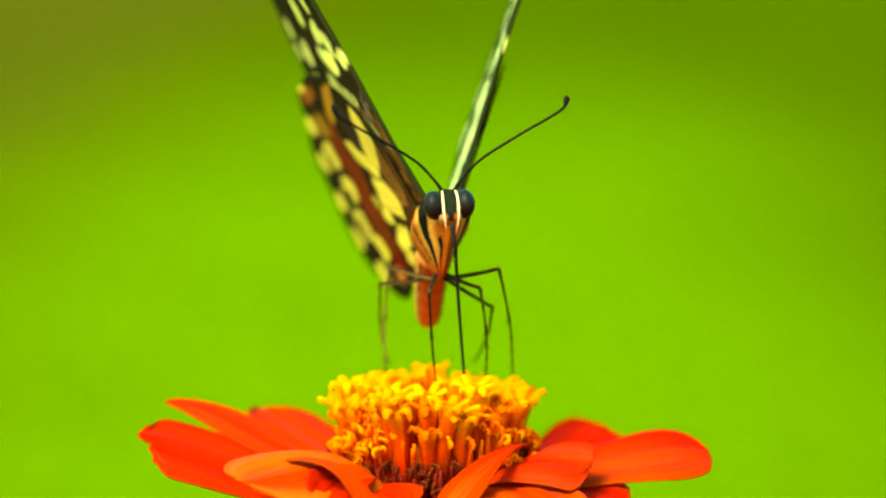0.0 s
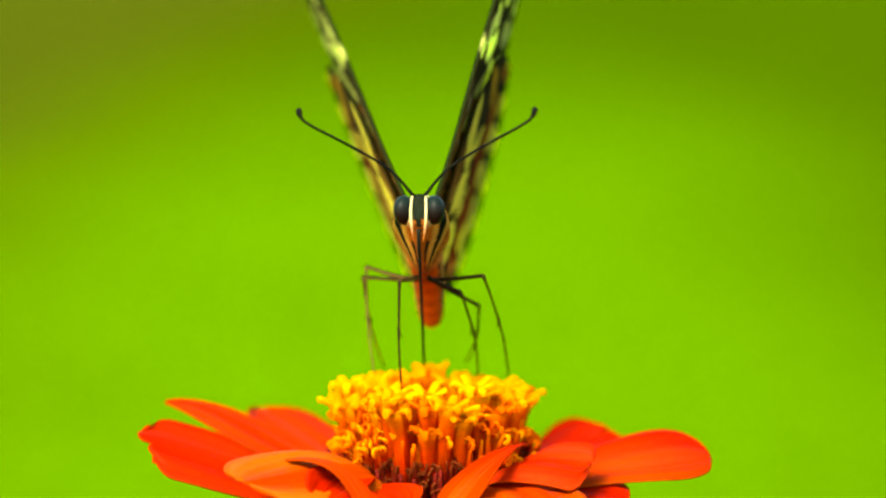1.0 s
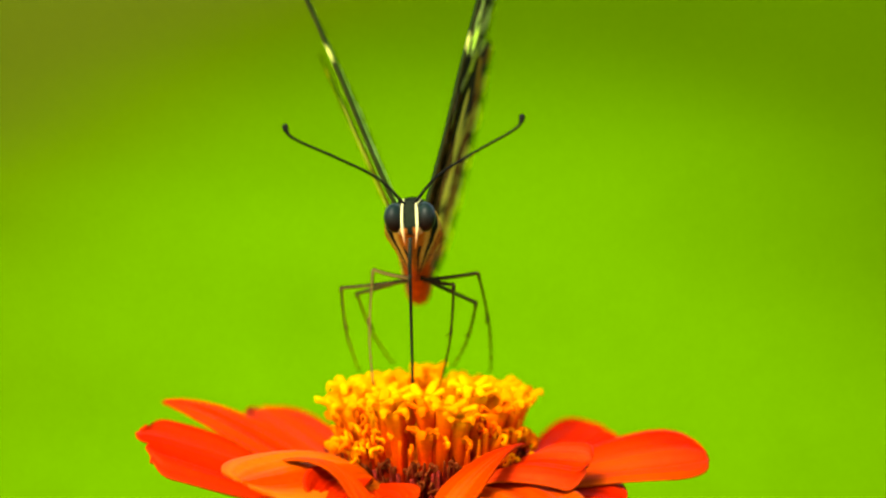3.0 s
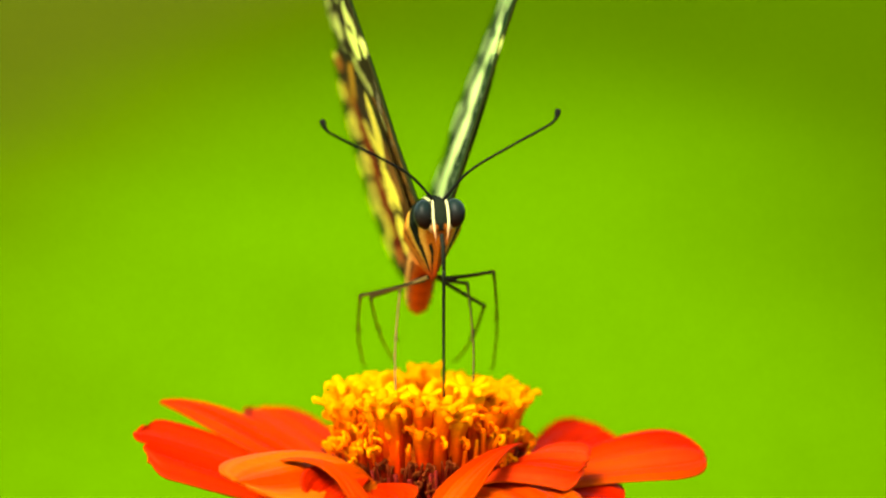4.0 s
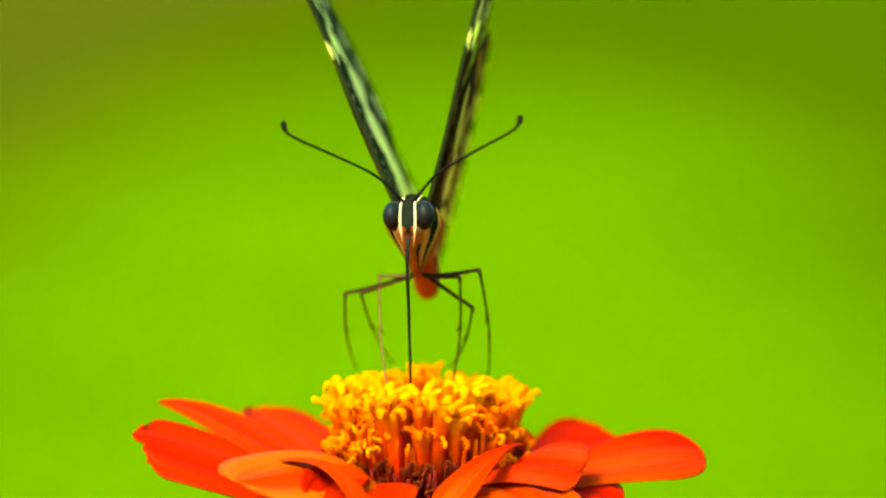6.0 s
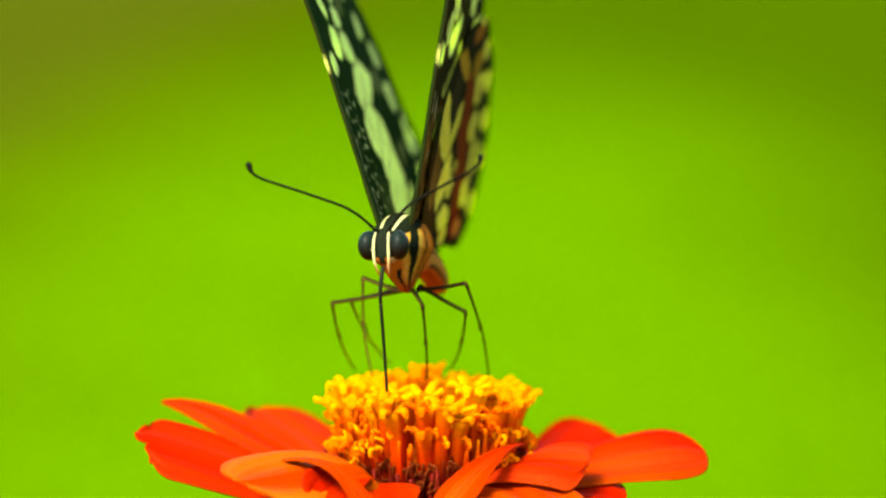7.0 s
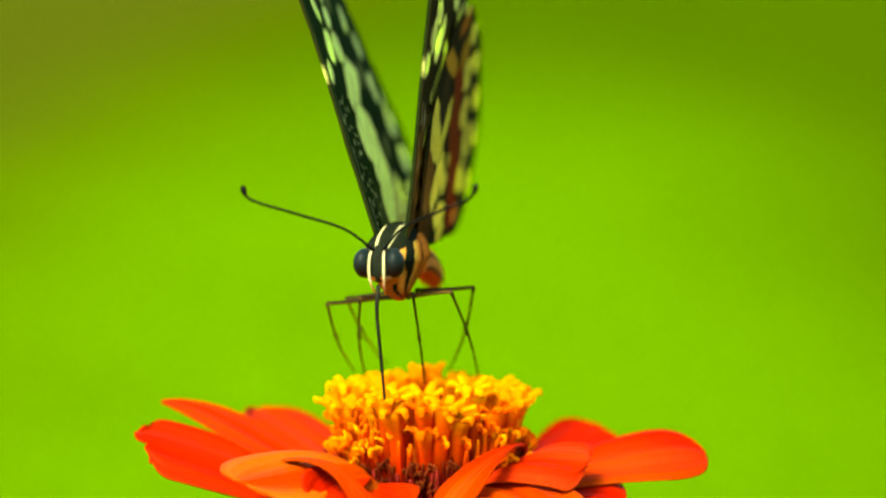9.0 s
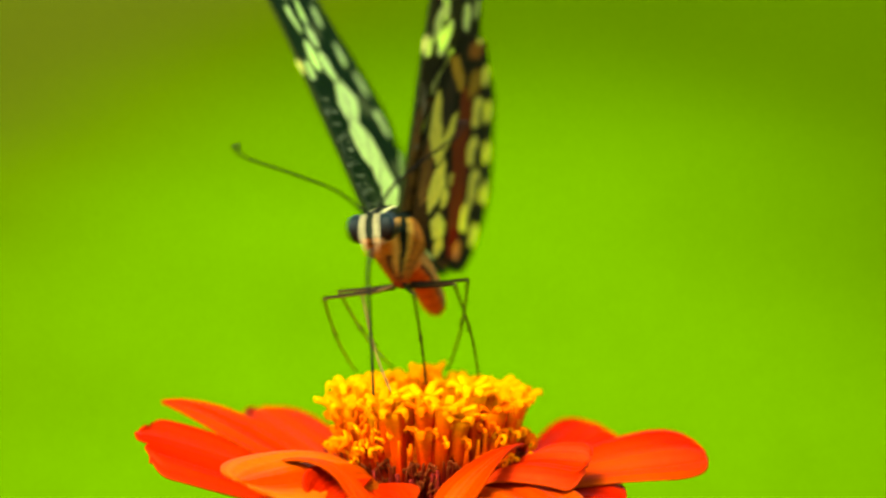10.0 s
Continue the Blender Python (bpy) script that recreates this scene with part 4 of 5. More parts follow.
def leg_parts(thigh, shin):
    # dark chitin; tan is the lit side, painted as a stripe along each piece
    dark, tan = np.array((0.0112, 0.007, 0.0021)), np.array((0.14, 0.091, 0.021))
    n = 14
    v, f = tube([(0, 0.10 * math.sin(i / (n - 1) * 3.1), thigh * i / (n - 1)) for i in range(n)], [0.22 - 0.05 * i / (n - 1) + 0.03 * (i in (0, n - 1)) for i in range(n)], 10)
    col = np.array([dark if (i % 10) not in (2, 3, 4) else tan * 0.6 for i in range(len(v))])
    upper_leg = mesh_of("femur", v, f, M_LEG, col)
    n = 26
    pts, rad = [], []
    for i in range(n):
        s = i / (n - 1)
        pts.append((0, -0.28 * math.sin(s * 3.14) + 0.5 * max(0.0, s - 0.62), shin * s))
        rad.append(0.135 - 0.05 * s + 0.045 * (i in (0, 1, 11, 12)) + 0.03 * (i in (16, 19, 22)))
    v, f = tube(pts, rad, 9)
    col = np.array([tan * 0.75 if (i % 9) in (1, 2, 3) else dark * 1.6 for i in range(len(v))])
    k = len(v)
    for s, g in ((0.46, 1), (0.46, -1), (0.98, 1), (0.98, -1)):         # spurs and claws
        b = Vector((0, -0.28 * math.sin(s * 3.14) + 0.5 * max(0.0, s - 0.62), shin * s))
        sv, sf = tube([b, b + Vector((g * 0.16, 0.18, 0.32)), b + Vector((g * 0.22, 0.34, 0.62))], [0.06, 0.05, 0.015], 5)
        f += [tuple(i + len(v) for i in q) for q in sf]
        v += sv
    col = np.vstack((col, np.tile(dark, (len(v) - k, 1))))
    return upper_leg, mesh_of("tibia", v, f, M_LEG, col)


legs = {}
for leg, (hip, thigh, shin) in LEGS.items():
    a, b = leg_parts(thigh, shin)
    legs[leg] = (part("femur", a, butterfly, "dark thin thigh of a leg"), part("tibia", b, butterfly, "brown thin shin and foot of a leg"))

MOUTH, TONGUE_A, TONGUE_B = (0.0, -10.4, -0.7), 3.2, 15.6


def tongue_mesh(name, length, r0, r1, bow):
    n = 16
    v, f = tube([(0, bow * math.sin(3.14 * i / (n - 1)), length * i / (n - 1)) for i in range(n)], [r0 + (r1 - r0) * i / (n - 1) for i in range(n)], 10)
    return mesh_of(name, v, f, M_LEG, np.array((0.010, 0.011, 0.006)))


tongue = (part("proboscis", tongue_mesh("proboscis", TONGUE_A, 0.20, 0.17, -0.4), butterfly, "black drinking tube"), part("proboscis_tip", tongue_mesh("proboscis_tip", TONGUE_B, 0.17, 0.12, 0.25), butterfly, "black straight end of the drinking tube"))

# where the feet and the tongue stand on the florets: seconds, x, y in millimetres from the flower's middle
FEET = {}
FEET["front_a"] = ((0, 0.3, -0.1, 72), (0.5, 0.4, 3.8, 72), (1, -2.9, -2.6, 69), (1.5, -6.1, 2, 21), (2.5, -6.7, 2, -9), (4, -3, -4.3, -57), (4.5, -3, -3.8, -66), (5, -2.5, -4.5, -63), (5.5, -2.8, -5.5, -48), (7, -5.6, 3.8, -9), (7.5, -6.1, -2.6, 3), (8, -6.4, 4.6, -18), (8.5, -7.1, 2, 0), (9, -6.2, 3.8, 33), (9.5, -3.4, 5.1, 6), (10, -3.5, -5, -24))
FEET["mid_a"] = ((0, -4.7, 6.4, -66), (0.5, -4.9, 5.9, -81), (1, -5.7, 5.1, -48), (1.5, -8.1, 3.8, 0), (2, -7.7, 3.8, -15), (2.5, -7.5, 6.4, -9), (4, -6.4, 8.6, -12), (4.5, -6.4, 8.6, -9), (5, -6.2, 8.6, -12), (5.5, -7, 8.6, -9), (7, -7.5, 7.2, 15), (7.5, -7.8, 4.3, 33), (8, -7.5, 5.6, 18), (8.5, -7.5, 6.4, 9), (9, -7.5, 6.4, 18), (9.5, -6.7, 8.3, -3), (10, -7.4, 6.4, 12))
FEET["front_b"] = ((0, 5.2, 2, 39), (0.5, 5.4, -0.1, 27), (1, 4.6, 5.1, 0), (1.5, -0.3, -1.3, 69), (2, -0.5, -0.1, 60), (2.5, -0.4, 2, 63), (4, 4.4, -3.3, -36), (4.5, 4.2, -0.6, 39), (5, 3.4, 3, -33), (5.5, 4, -0.6, -42), (7, -0.1, 2, 63), (7.5, 0.3, 0.7, 57), (8, -0.1, 1.2, 63), (8.5, -0.1, 0.7, 69), (9, -0.3, -0.1, 66), (9.5, -0.1, -0.1, 72), (10, -0.2, -0.1, 63))
FEET["mid_b"] = ((0, 7.8, 3.8, 21), (0.5, 7.9, 3, 24), (1, 7.5, 4.6, 9), (1.5, 6, 6.4, -24), (2, 5.7, 6.4, -21), (2.5, 5.9, 6.4, -9), (4, 6.5, 7.2, -3), (4.5, 6.5, 6.4, 6), (5, 6.5, 7.2, -6), (5.5, 6.3, 5.1, -3), (7, 5.9, 4.6, 6), (7.5, 5.7, 3.8, 18), (8, 5.2, 3.3, 21), (8.5, 5.1, 3.8, 24), (9, 4.9, 3.8, 21), (9.5, 5.5, 4.3, 24), (10, 4.9, 3.8, 18))
FEET["hind_b"] = ((0, 4.3, 10.5, 27), (0.5, 4.3, 10.5, 18), (1, 3.6, 10.5, 15), (1.5, 2.4, 6.4, 30), (2, 2.5, 7.2, 12), (2.5, 2.3, 7.2, 21), (4, 3, 10.5, 21), (4.5, 2.9, 9.7, 30), (5, 3.8, 10.5, 15), (5.5, 2.8, 8.3, 33), (7, 2.3, 6.4, 30), (7.5, 2.5, 6.4, -9), (8, 2.4, 6.4, -15), (8.5, 2.4, 6.4, -18), (9, 2.3, 7.2, -15), (9.5, 2.4, 7.2, -9), (10, 2.1, 7.2, -21))
FEET["hind_a"] = ((0.5, -4.6, 10.5, -30), (1, -5, 9.1, -24), (1.5, -4.2, 9.1, 33), (2, -4.5, 9.1, 3), (2.5, -4.2, 10, -6), (4, -3.5, 10.5, -6), (4.5, -3.5, 10.5, 0), (5, -3.5, 10.5, -3), (5.5, -3.4, 10.5, -6), (7, -4.3, 10.5, 6), (7.5, -4.1, 9.1, 3), (8, -4.1, 10.5, -3), (8.5, -4, 10.5, -3), (9, -4.6, 10.5, 0), (9.5, -4, 10, -15), (10, -3.9, 7.8, 0))
FEET["tongue"] = ((0, 3.2, -1.3), (0.5, 2.2, 3.8), (1, -0.7, 5.1), (1.5, -5.1, -1.3), (2, -4.7, 3.3), (2.5, -3.1, -1.3), (4, 1.6, -2.6), (4.5, 2.2, 4.6), (5, 2.4, 3.3), (5.5, -0.3, -0.1), (7, -3.7, -5.0), (7.5, -5.5, -6.2), (8, -5.0, 2.0), (8.5, -4.9, -2.1), (9, -3.8, -6.9), (9.5, -1.5, -2.6), (10, -5.0, -5.0))
# how far the forewings are drawn back: seconds, degrees
DRAW = ((0, 6.0), (7.6, 5.0), (7.8, 7.0), (8.0, 9.5), (8.3, 8.5), (8.5, 7.5), (9, 5.0), (10, 5.0))
HIP = Vector((0.0, -0.70, -3.75))


def between(rows, t):
    """The values of rows (seconds, values...) at t."""
    at = [r[0] for r in rows]
    return [float(np.interp(t, at, [r[k] for r in rows])) for k in range(1, len(rows[0]))]


def body_pose(x, z, yaw, pitch, roll):
    """The butterfly with the place between its hips at x, z (mm from the flower's top)."""
    turn = Matrix.Rotation(radians(yaw), 4, "Z") @ Matrix.Rotation(radians(-pitch), 4, "X") @ Matrix.Rotation(radians(roll), 4, "Y")
    return Matrix.Translation((x * MM, 0.0, BASE + z * MM)) @ turn @ Matrix.Translation(-HIP * MM)


def wing_pose(side, spread, swing, draw=10.3):
    return Matrix.Translation((side * 1.30 * MM, -3.1 * MM, 2.75 * MM)) @ Matrix.Rotation(radians(side * spread), 4, "Y") @ Matrix.Rotation(radians(draw), 4, "X") @ Matrix.Rotation(radians(-side * swing), 4, "Z")


def aimed(start, end, pole):
    """A pose at start whose z runs to end and whose y leans away from pole."""
    z = (end - start).normalized()
    y = -(pole - z * pole.dot(z)).normalized()
    x = y.cross(z)
    m = Matrix((x, y, z)).transposed().to_4x4()
    return Matrix.Translation(start * MM) @ m


def joint(a, b, first, second, pole):
    """The knee of a two-piece limb from a to b."""
    d = b - a
    n = min(d.length, (first + second) * 0.998)
    way = d.normalized()
    s = (first ** 2 - second ** 2 + n * n) / (2 * n)
    h = math.sqrt(max(0.0, first ** 2 - s * s))
    return a + way * s + (pole - way * pole.dot(way)).normalized() * h


def motions():
    poses = []

    def key(t, x, z, yaw, pitch, roll, wing_b, wing_a, swing_b, swing_a, hind_b, hind_a, droop, sway):
        """A moment: seconds, place, turn, the spread of the two pairs of wings, how far the forewings and the hindwings swing outwards, and the bend of the abdomen."""
        poses.append((t, x, z, yaw, pitch, roll, wing_b, wing_a, swing_b, swing_a, hind_b, hind_a, droop, sway))

    key(0.0, 0.73, 9.19, 8.1, 21.4, -1.4, 21.7, 25.7, -0.1, -3.2, 1.4, -0.2, -3, -2)
    key(0.1, 0.69, 9.37, 7.9, 21.6, -0.7, 20.8, 26.0, 0.7, -2.9, 1.9, -0.5, -3, -1)
    key(0.2, 0.97, 9.34, 5.3, 19.6, -1.4, 23.8, 24.9, -1.4, -1.0, -0.3, 1.1, -3, 1)
    key(0.3, 0.86, 8.81, 7.9, 11.3, -1.8, 24.1, 18.1, 3.2, -0.7, 4.1, 1.0, -3, 3)
    key(0.4, 1.04, 7.92, 7.0, 3.1, -1.5, 20.4, 15.9, 1.2, -0.2, 2.0, 1.2, -6, 3)
    key(0.5, 0.70, 7.29, 8.9, 2.3, 0.1, 14.1, 13.9, 3.0, 2.7, 3.6, 3.3, -4, 2)
    key(0.6, 1.20, 7.65, 7.6, 0.9, -1.5, 23.0, 14.7, 0.8, -1.0, 1.5, 0.3, -5, 5)
    key(0.7, 1.01, 7.58, 4.2, 3.0, -0.3, 18.5, 17.1, -2.9, 1.4, -2.2, 2.9, -3, -0)
    key(0.8, 0.79, 8.71, -3.2, 20.9, -0.2, 5.7, 11.7, 5.7, -10.3, 6.4, -8.2, -9, 0)
    key(0.9, -0.01, 9.38, -2.0, 21.6, -0.3, 14.9, 15.4, 0.9, -0.0, 1.6, 1.6, -3, 0)
    key(1.0, -0.85, 9.04, -1.9, 18.9, -0.5, 16.1, 22.9, 0.6, 0.5, 1.3, 1.6, -5, -2)
    key(1.1, -1.02, 9.18, -4.5, 19.6, -2.6, 21.3, 28.0, -4.6, -4.3, -3.9, -2.1, -3, 1)
    key(1.2, -2.18, 9.12, -7.2, 21.4, -2.5, 10.1, 27.1, -1.4, -2.0, -0.8, 0.2, -7, -2)
    key(1.3, -2.27, 9.39, -4.3, 19.5, -3.4, 18.9, 27.9, -2.6, 6.2, -1.9, 9.8, -5, -0)
    key(1.4, -2.17, 9.57, -14.3, 20.3, -5.0, 14.4, 28.9, -4.2, 3.6, -3.5, 8.1, -6, 3)
    key(1.5, -2.27, 9.48, -12.5, 21.2, -4.4, 14.7, 27.0, -3.0, 2.0, -2.3, 8.0, -4, 3)
    key(1.6, -1.92, 9.80, -12.5, 20.2, -3.6, 16.0, 23.6, 0.3, 0.9, 1.0, 3.3, 4, 4)
    key(1.7, -1.92, 9.91, -12.1, 20.7, -4.0, 18.4, 25.4, -1.5, -1.3, -0.8, 1.2, 3, 4)
    key(1.8, -2.33, 9.84, -8.4, 18.9, -3.5, 18.8, 16.5, -1.4, 1.8, -0.7, 4.4, 5, 6)
    key(1.9, -2.56, 9.12, -7.5, 9.2, -0.9, 14.5, 22.5, 0.6, -4.3, 1.2, -1.7, -1, -1)
    key(2.0, -2.44, 7.82, -10.3, 3.2, 1.2, 15.3, 21.7, -0.7, -1.6, 0.0, 1.3, -2, 1)
    key(2.1, -2.41, 8.58, -11.1, 5.4, -0.4, 2.0, 20.0, 6.5, -1.3, 7.2, 1.2, 2, -2)
    key(2.2, -1.90, 7.56, -9.8, 1.9, -1.4, 9.5, 24.5, -1.0, -0.1, -0.3, 2.1, -1, -1)
    key(2.3, -2.36, 7.74, -8.9, 1.9, -3.0, 5.6, 22.9, 0.6, -2.5, 1.3, -0.6, -1, 1)
    key(2.4, -1.94, 8.30, -7.2, 13.2, -2.9, 10.9, 25.5, 0.4, -5.1, 1.1, -3.5, -0, 1)
    key(2.5, -1.90, 8.96, -6.1, 16.2, -3.6, 20.8, 26.6, -0.4, -0.7, 0.3, 0.5, -3, 2)
    key(2.6, -1.16, 9.13, -8.3, 16.3, -2.7, 16.6, 29.9, -0.9, -2.9, -0.3, -1.4, -1, 3)
    key(2.7, -1.41, 9.32, -4.2, 16.0, -2.5, 16.5, 23.8, 0.8, -1.9, 1.5, -0.3, 2, 1)
    key(3.8, -0.74, 8.30, 3.9, 10.0, -3.0, 16.4, 15.0, -4.3, -0.0, -3.5, 0.8, 3, 3)
    key(3.9, -0.56, 9.21, 13.8, 18.0, -4.2, 20.1, 19.4, -10.3, 2.4, -9.5, 3.2, 1, 3)
    key(4.0, 0.51, 9.11, 6.3, 16.0, -1.9, 22.0, 15.1, -2.0, -2.5, -1.3, -1.8, -1, 1)
    key(4.1, 0.18, 9.30, 7.6, 15.1, -1.8, 20.9, 21.1, -3.3, -3.2, -2.4, -2.4, 2, 0)
    key(4.2, 0.71, 9.17, 5.6, 11.9, -1.9, 22.9, 17.1, -4.6, -0.2, -3.5, 0.5, 0, 2)
    key(4.3, 0.62, 9.53, 3.2, 16.0, -4.9, 23.6, 19.8, -9.2, -0.2, -7.9, 0.6, 1, 6)
    key(4.4, 0.64, 9.69, 3.5, 18.0, -3.7, 21.5, 18.4, -5.3, -0.7, -3.9, -0.0, 3, 6)
    key(4.5, 0.47, 9.65, 7.4, 17.0, -2.2, 21.7, 18.6, -5.9, -1.5, -4.1, -0.8, 1, 3)
    key(4.6, 0.60, 9.80, 5.2, 19.3, -1.9, 23.5, 20.1, -6.7, -2.1, -5.2, -1.4, 5, 2)
    key(4.7, 0.57, 9.50, 8.0, 11.7, -1.7, 25.2, 20.0, -4.5, -2.0, -3.2, -1.2, 3, 3)
    key(4.8, 0.65, 9.04, 8.7, 6.7, -2.7, 22.1, 16.9, -3.8, -1.1, -2.8, -0.3, 1, 4)
    key(4.9, 0.85, 8.17, 7.9, 2.3, -2.1, 15.3, 12.5, -0.4, -0.3, 0.5, 0.4, 1, 4)
    key(5.0, 0.91, 7.48, 7.9, -0.5, -0.6, 14.5, 14.5, -1.7, 1.0, -1.1, 1.6, -2, 2)
    key(5.1, 0.97, 7.62, 4.2, -0.0, 0.0, 18.4, 6.1, -1.6, 0.9, -0.8, 1.5, -3, 1)
    key(5.2, 0.84, 7.73, 7.0, 0.9, -1.8, 18.4, 8.1, -2.5, 0.5, -1.7, 1.2, 2, 5)
    key(5.3, 0.55, 9.01, 0.9, 12.0, -0.8, 9.9, 15.3, -0.2, -1.0, 0.5, -0.2, -0, 1)
    key(5.4, -0.14, 9.59, 0.4, 16.8, -1.4, 19.0, 22.3, -2.1, -2.5, -1.5, -1.7, -2, 1)
    key(5.5, -0.39, 9.56, -1.8, 15.2, -2.1, 19.0, 14.9, 2.1, -7.1, 2.7, -5.7, -1, -2)
    key(5.6, -0.86, 9.56, 2.7, 15.8, -4.1, 16.0, 26.4, -2.9, -3.0, -2.0, -2.2, 1, 1)
    key(5.7, -0.54, 9.62, -2.1, 15.2, -2.6, 16.1, 22.3, -3.9, -4.0, -3.2, -2.6, 2, 1)
    key(6.8, -1.43, 8.74, -10.4, 7.4, -0.2, 12.5, 23.9, -1.1, -2.6, -0.3, -1.2, 1, -1)
    key(6.9, -1.13, 8.52, -9.3, 4.9, -1.4, 5.9, 20.8, -1.9, -1.9, -1.1, -0.5, 0, -1)
    key(7.0, -1.76, 8.07, -12.8, 4.3, -3.5, 12.5, 16.4, -4.3, 0.9, -3.6, 2.5, 1, 1)
    key(7.1, -1.38, 8.37, -9.7, 4.7, -2.1, 5.1, 21.6, -1.8, -0.3, -1.0, 1.1, 1, -0)
    key(7.2, -2.11, 7.79, -11.5, 0.6, -1.0, 9.8, 17.9, -4.3, 2.6, -3.5, 3.9, -0, 0)
    key(7.3, -2.32, 8.33, -11.4, 1.7, -1.2, 0.2, 9.7, -3.6, 5.2, -2.7, 6.4, 6, 0)
    key(7.4, -1.65, 9.28, -22.1, 14.7, -0.5, 17.4, 28.7, -5.3, 1.6, -4.3, 2.7, 2, -3)
    key(7.5, -3.03, 9.07, -19.0, 12.6, -8.1, 27.6, 17.5, 0.6, -1.5, 1.6, -0.5, 1, -3)
    key(7.6, -2.57, 8.91, -20.8, 15.7, -3.3, 3.2, 22.6, -6.0, 5.0, -5.0, 6.1, 6, 2)
    key(7.7, -2.30, 9.44, -19.7, 15.7, -3.0, 15.0, 25.5, -8.4, 2.4, -7.4, 3.5, 4, 1)
    key(7.8, -2.21, 9.41, -22.3, 16.6, -3.5, 15.6, 23.8, -9.8, 3.7, -8.8, 4.8, 6, 4)
    key(7.9, -2.09, 9.41, -18.7, 13.9, -2.0, 10.2, 22.0, -5.9, 3.0, -4.8, 4.0, 3, 1)
    key(8.0, -2.49, 8.84, -15.9, 11.9, -4.7, 16.9, 9.5, 3.8, -11.5, 4.8, -10.5, -3, -3)
    key(8.1, -1.89, 8.86, -17.7, 8.6, -0.7, 9.3, 20.7, -5.6, 3.9, -4.5, 4.9, -3, -1)
    key(8.2, -1.92, 7.69, -18.7, 1.0, 1.4, 5.0, 15.2, -3.2, 3.3, -2.0, 4.2, -1, -2)
    key(8.3, -1.03, 8.16, -15.3, 3.9, -1.7, 9.4, 21.7, -4.1, 0.0, -2.8, 0.9, 0, -1)
    key(8.4, -1.82, 9.02, -14.2, 11.4, -1.3, 11.9, 22.2, -1.8, -3.2, -0.4, -2.4, 3, 0)
    key(8.5, -1.92, 9.12, -13.7, 19.8, -6.8, 20.9, 21.6, -5.8, -2.9, -4.0, -2.1, 2, 1)
    key(8.6, -1.19, 9.31, -15.1, 19.1, -2.5, 15.4, 21.6, -4.7, -2.1, -3.3, -1.3, 2, 3)
    key(8.7, -1.52, 9.36, -14.7, 15.5, -2.4, 14.8, 22.4, -4.6, -1.8, -3.4, -0.9, 3, 2)
    key(8.8, -1.57, 8.83, -12.4, 9.6, -1.1, 12.8, 18.1, -2.3, -3.0, -1.2, -2.2, 3, 1)
    key(8.9, -1.65, 8.14, -12.5, 1.4, -0.2, 7.8, 17.8, -1.4, 3.1, -0.5, 3.8, -0, 1)
    key(9.0, -2.08, 7.53, -13.0, -2.0, -2.2, 9.0, 15.2, -4.6, 5.7, -3.9, 6.4, 0, 2)
    key(9.1, -2.06, 7.35, -10.9, -3.5, -0.2, 1.0, 16.9, 1.5, 4.2, 2.4, 5.0, 2, -3)
    key(9.2, -2.97, 7.84, -1.6, 3.0, -3.8, 0.2, 24.5, 1.1, -5.9, 1.9, -5.0, 4, -2)
    key(9.3, -0.63, 9.05, -9.3, 19.2, -4.3, 12.1, 20.2, -3.0, 5.0, -2.2, 6.1, -2, 4)
    key(9.4, -0.65, 8.84, -11.1, 17.0, -3.2, 12.4, 18.0, 1.6, -1.8, 2.4, -0.6, -0, 4)
    key(9.5, -0.97, 9.04, -3.4, 14.6, -7.3, 16.6, 13.5, -1.6, 3.2, -1.0, 3.7, -3, 2)
    key(9.6, -1.51, 8.96, -3.2, 13.3, -3.3, 13.0, 20.0, -0.6, -3.2, 0.2, -1.8, -1, 1)
    key(9.7, -0.71, 9.01, -5.3, 15.0, -4.2, 11.4, 19.0, -4.3, 0.6, -3.6, 2.2, 0, 4)
    key(9.8, -1.24, 9.00, -3.8, 14.1, -3.6, 9.7, 12.9, -2.5, -2.0, -1.8, -0.1, -0, 3)
    key(9.9, -0.73, 8.87, -6.4, 13.0, -4.1, 13.2, 18.8, -1.7, 1.9, -1.0, 3.8, -3, 1)
    key(10.0, -2.48, 8.39, -14.3, 12.4, -7.2, 13.1, 21.5, -2.8, -1.8, -2.1, 0.5, -2, 0)
    body_rows, rows = [], {}
    steps = [i / 10 for i in range(101)]
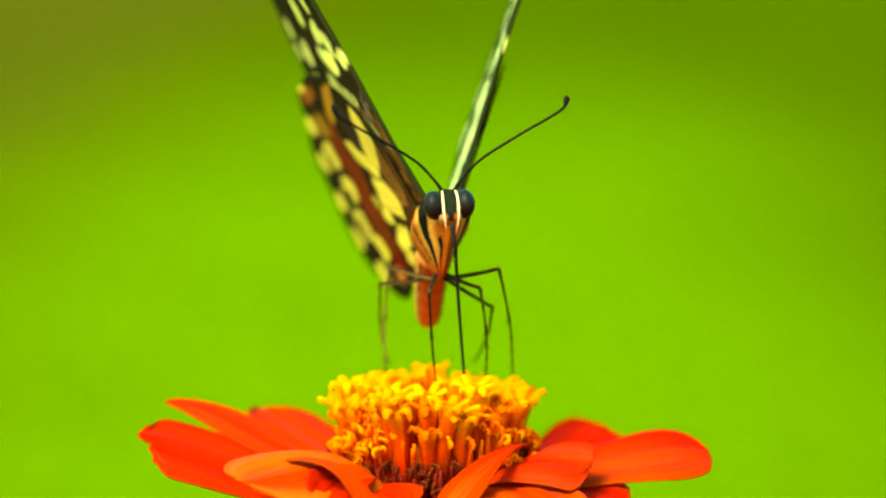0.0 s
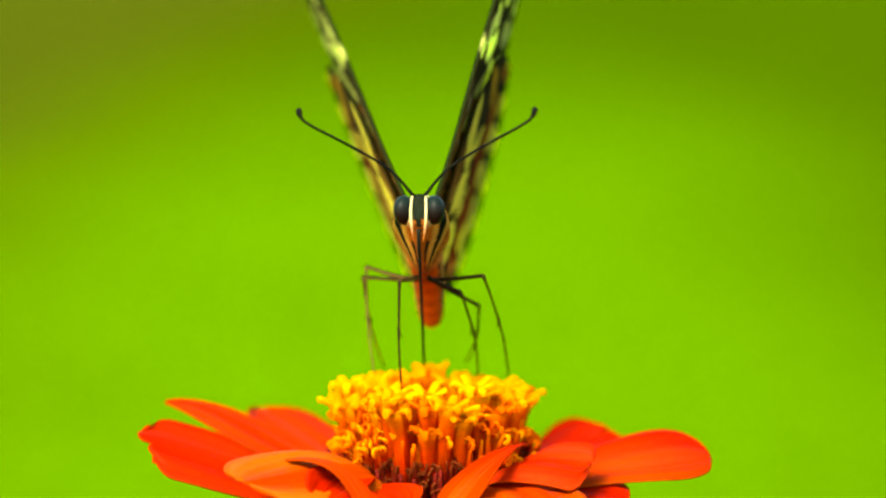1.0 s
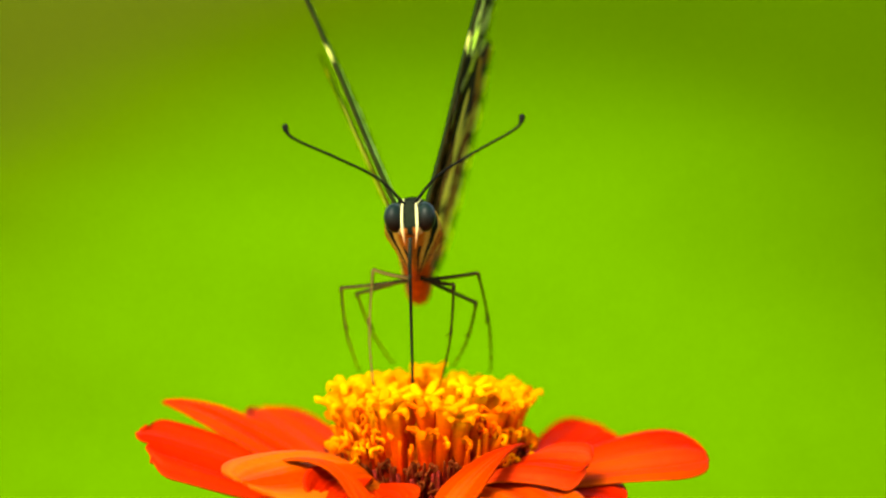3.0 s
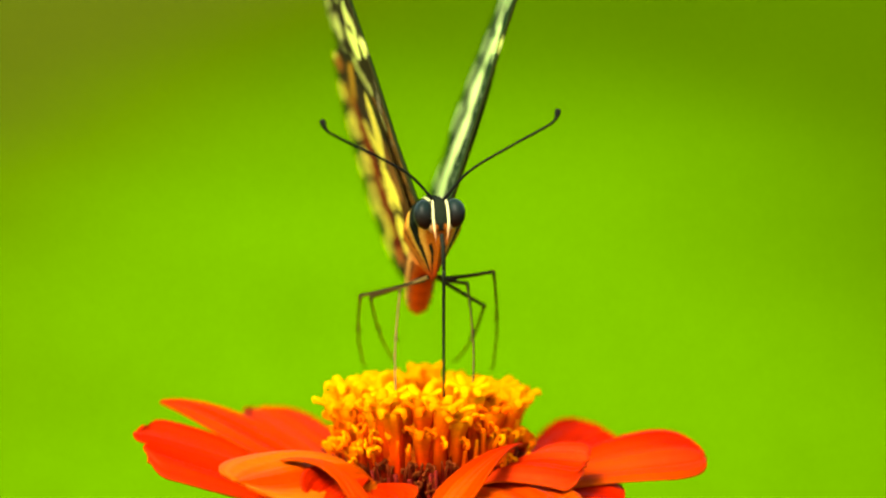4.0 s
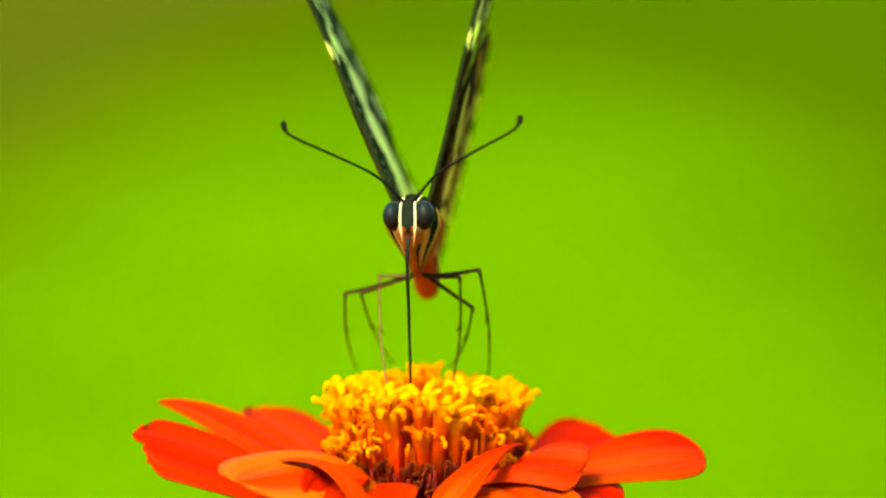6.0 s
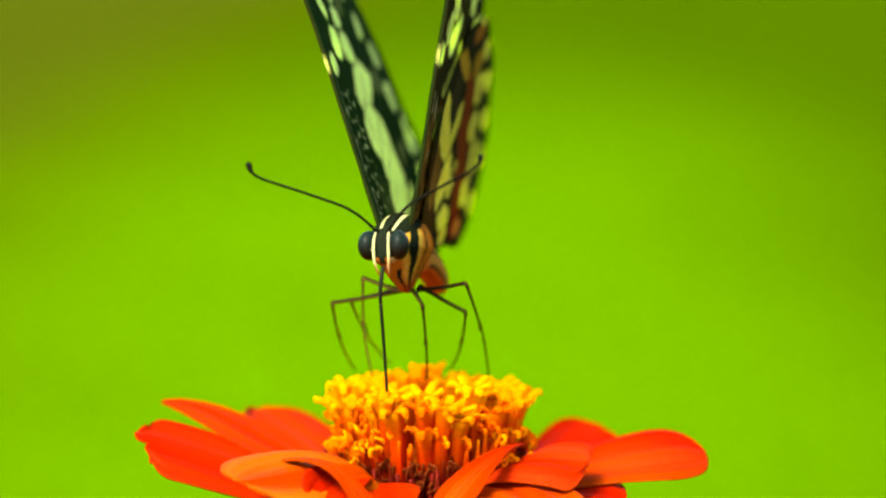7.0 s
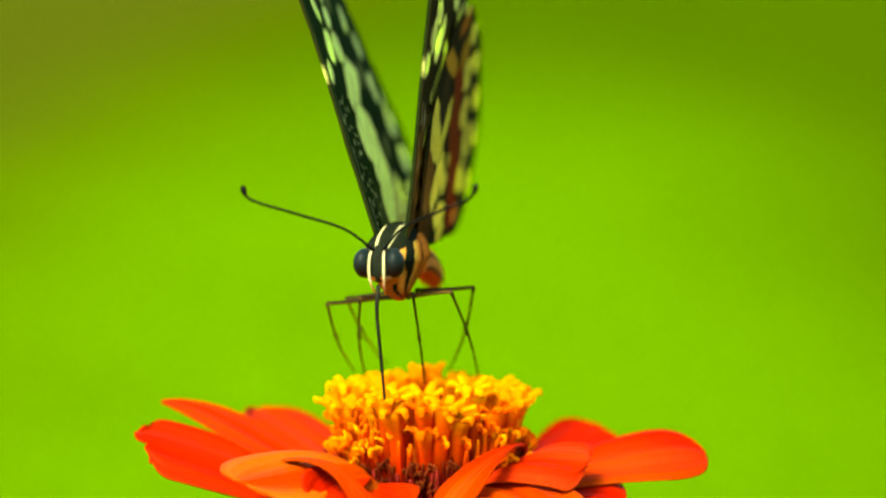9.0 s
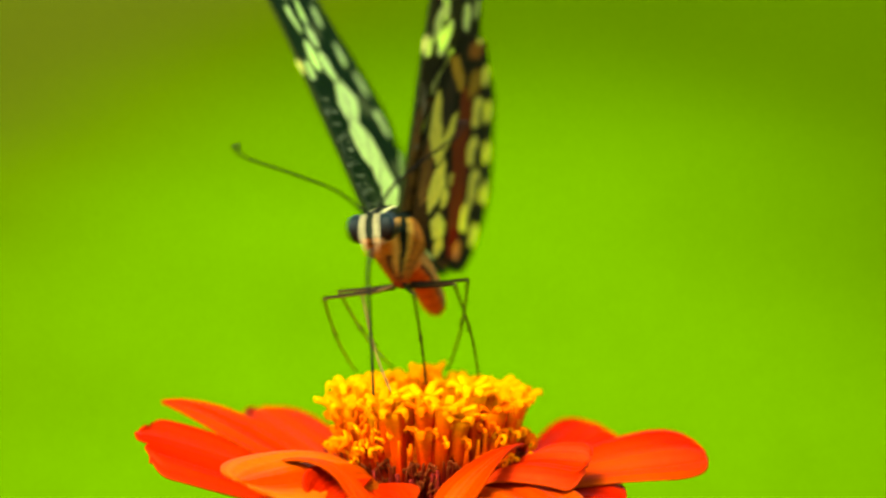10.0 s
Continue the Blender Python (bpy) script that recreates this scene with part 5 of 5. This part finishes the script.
    for t in steps:
        x, z, yaw, pitch, roll, wing_b, wing_a, swing_b, swing_a, hind_b, hind_a, droop, sway = between(poses, t)
        m = body_pose(x, z, yaw, pitch, roll)
        body_rows.append((t, m))
        back = m.inverted()
        rows.setdefault("tail", []).append((t, Matrix.Translation(Vector(WAIST) * MM) @ Matrix.Rotation(radians(sway), 4, "Z") @ Matrix.Rotation(radians(droop), 4, "X")))
        back_draw = between(DRAW, t)[0]
        for name, side, spread, swing, draw in (("hind_a", -1, wing_a, hind_a, 10.3), ("fore_a", -1, wing_a, swing_a, back_draw), ("hind_b", 1, wing_b, hind_b, 10.3), ("fore_b", 1, wing_b, swing_b, back_draw)):
            rows.setdefault("wing_" + name, []).append((t, wing_pose(side, spread, swing, draw)))
        for leg, (hip, thigh, shin) in LEGS.items():
            side = -1 if hip[0] < 0 else 1
            foot_x, foot_y, turn = between(FEET[leg], t)
            foot = (back @ Vector((foot_x * MM, foot_y * MM, BASE - 0.8 * MM))) / MM
            hip = Vector(hip)
            way = (foot - hip).normalized()
            outward = Vector((side, 0, 0))
            outward = (outward - way * outward.dot(way)).normalized()
            pole = outward * math.cos(radians(turn)) + way.cross(outward) * side * math.sin(radians(turn))
            knee = joint(hip, foot, thigh, shin, pole)
            rows.setdefault(leg, []).append((t, aimed(hip, knee, pole), aimed(knee, foot, pole)))
        fx, fy = between(FEET["tongue"], t)
        tip = (back @ Vector((fx * MM, fy * MM, BASE - 2.1 * MM))) / MM
        reach = tip - Vector(MOUTH)
        tip = Vector(MOUTH) + reach.normalized() * max(reach.length, TONGUE_A + TONGUE_B - 0.25)
        elbow = joint(Vector(MOUTH), tip, TONGUE_A, TONGUE_B, Vector((0, -1, 0.3)))
        rows.setdefault("tongue", []).append((t, aimed(Vector(MOUTH), elbow, Vector((0, -1, 0.1))), aimed(elbow, tip, Vector((0, -1, 0.1)))))
    walk(butterfly, body_rows)
    walk(tail, rows["tail"])
    for i, name in enumerate("ab"):
        walk(forewings[i], rows["wing_fore_" + name])
        walk(hindwings[i], rows["wing_hind_" + name])
    for leg, pieces in legs.items():
        for i in (0, 1):
            walk(pieces[i], [(r[0], r[1 + i]) for r in rows[leg]])
    for i in (0, 1):
        walk(tongue[i], [(r[0], r[1 + i]) for r in rows["tongue"]])


motions()
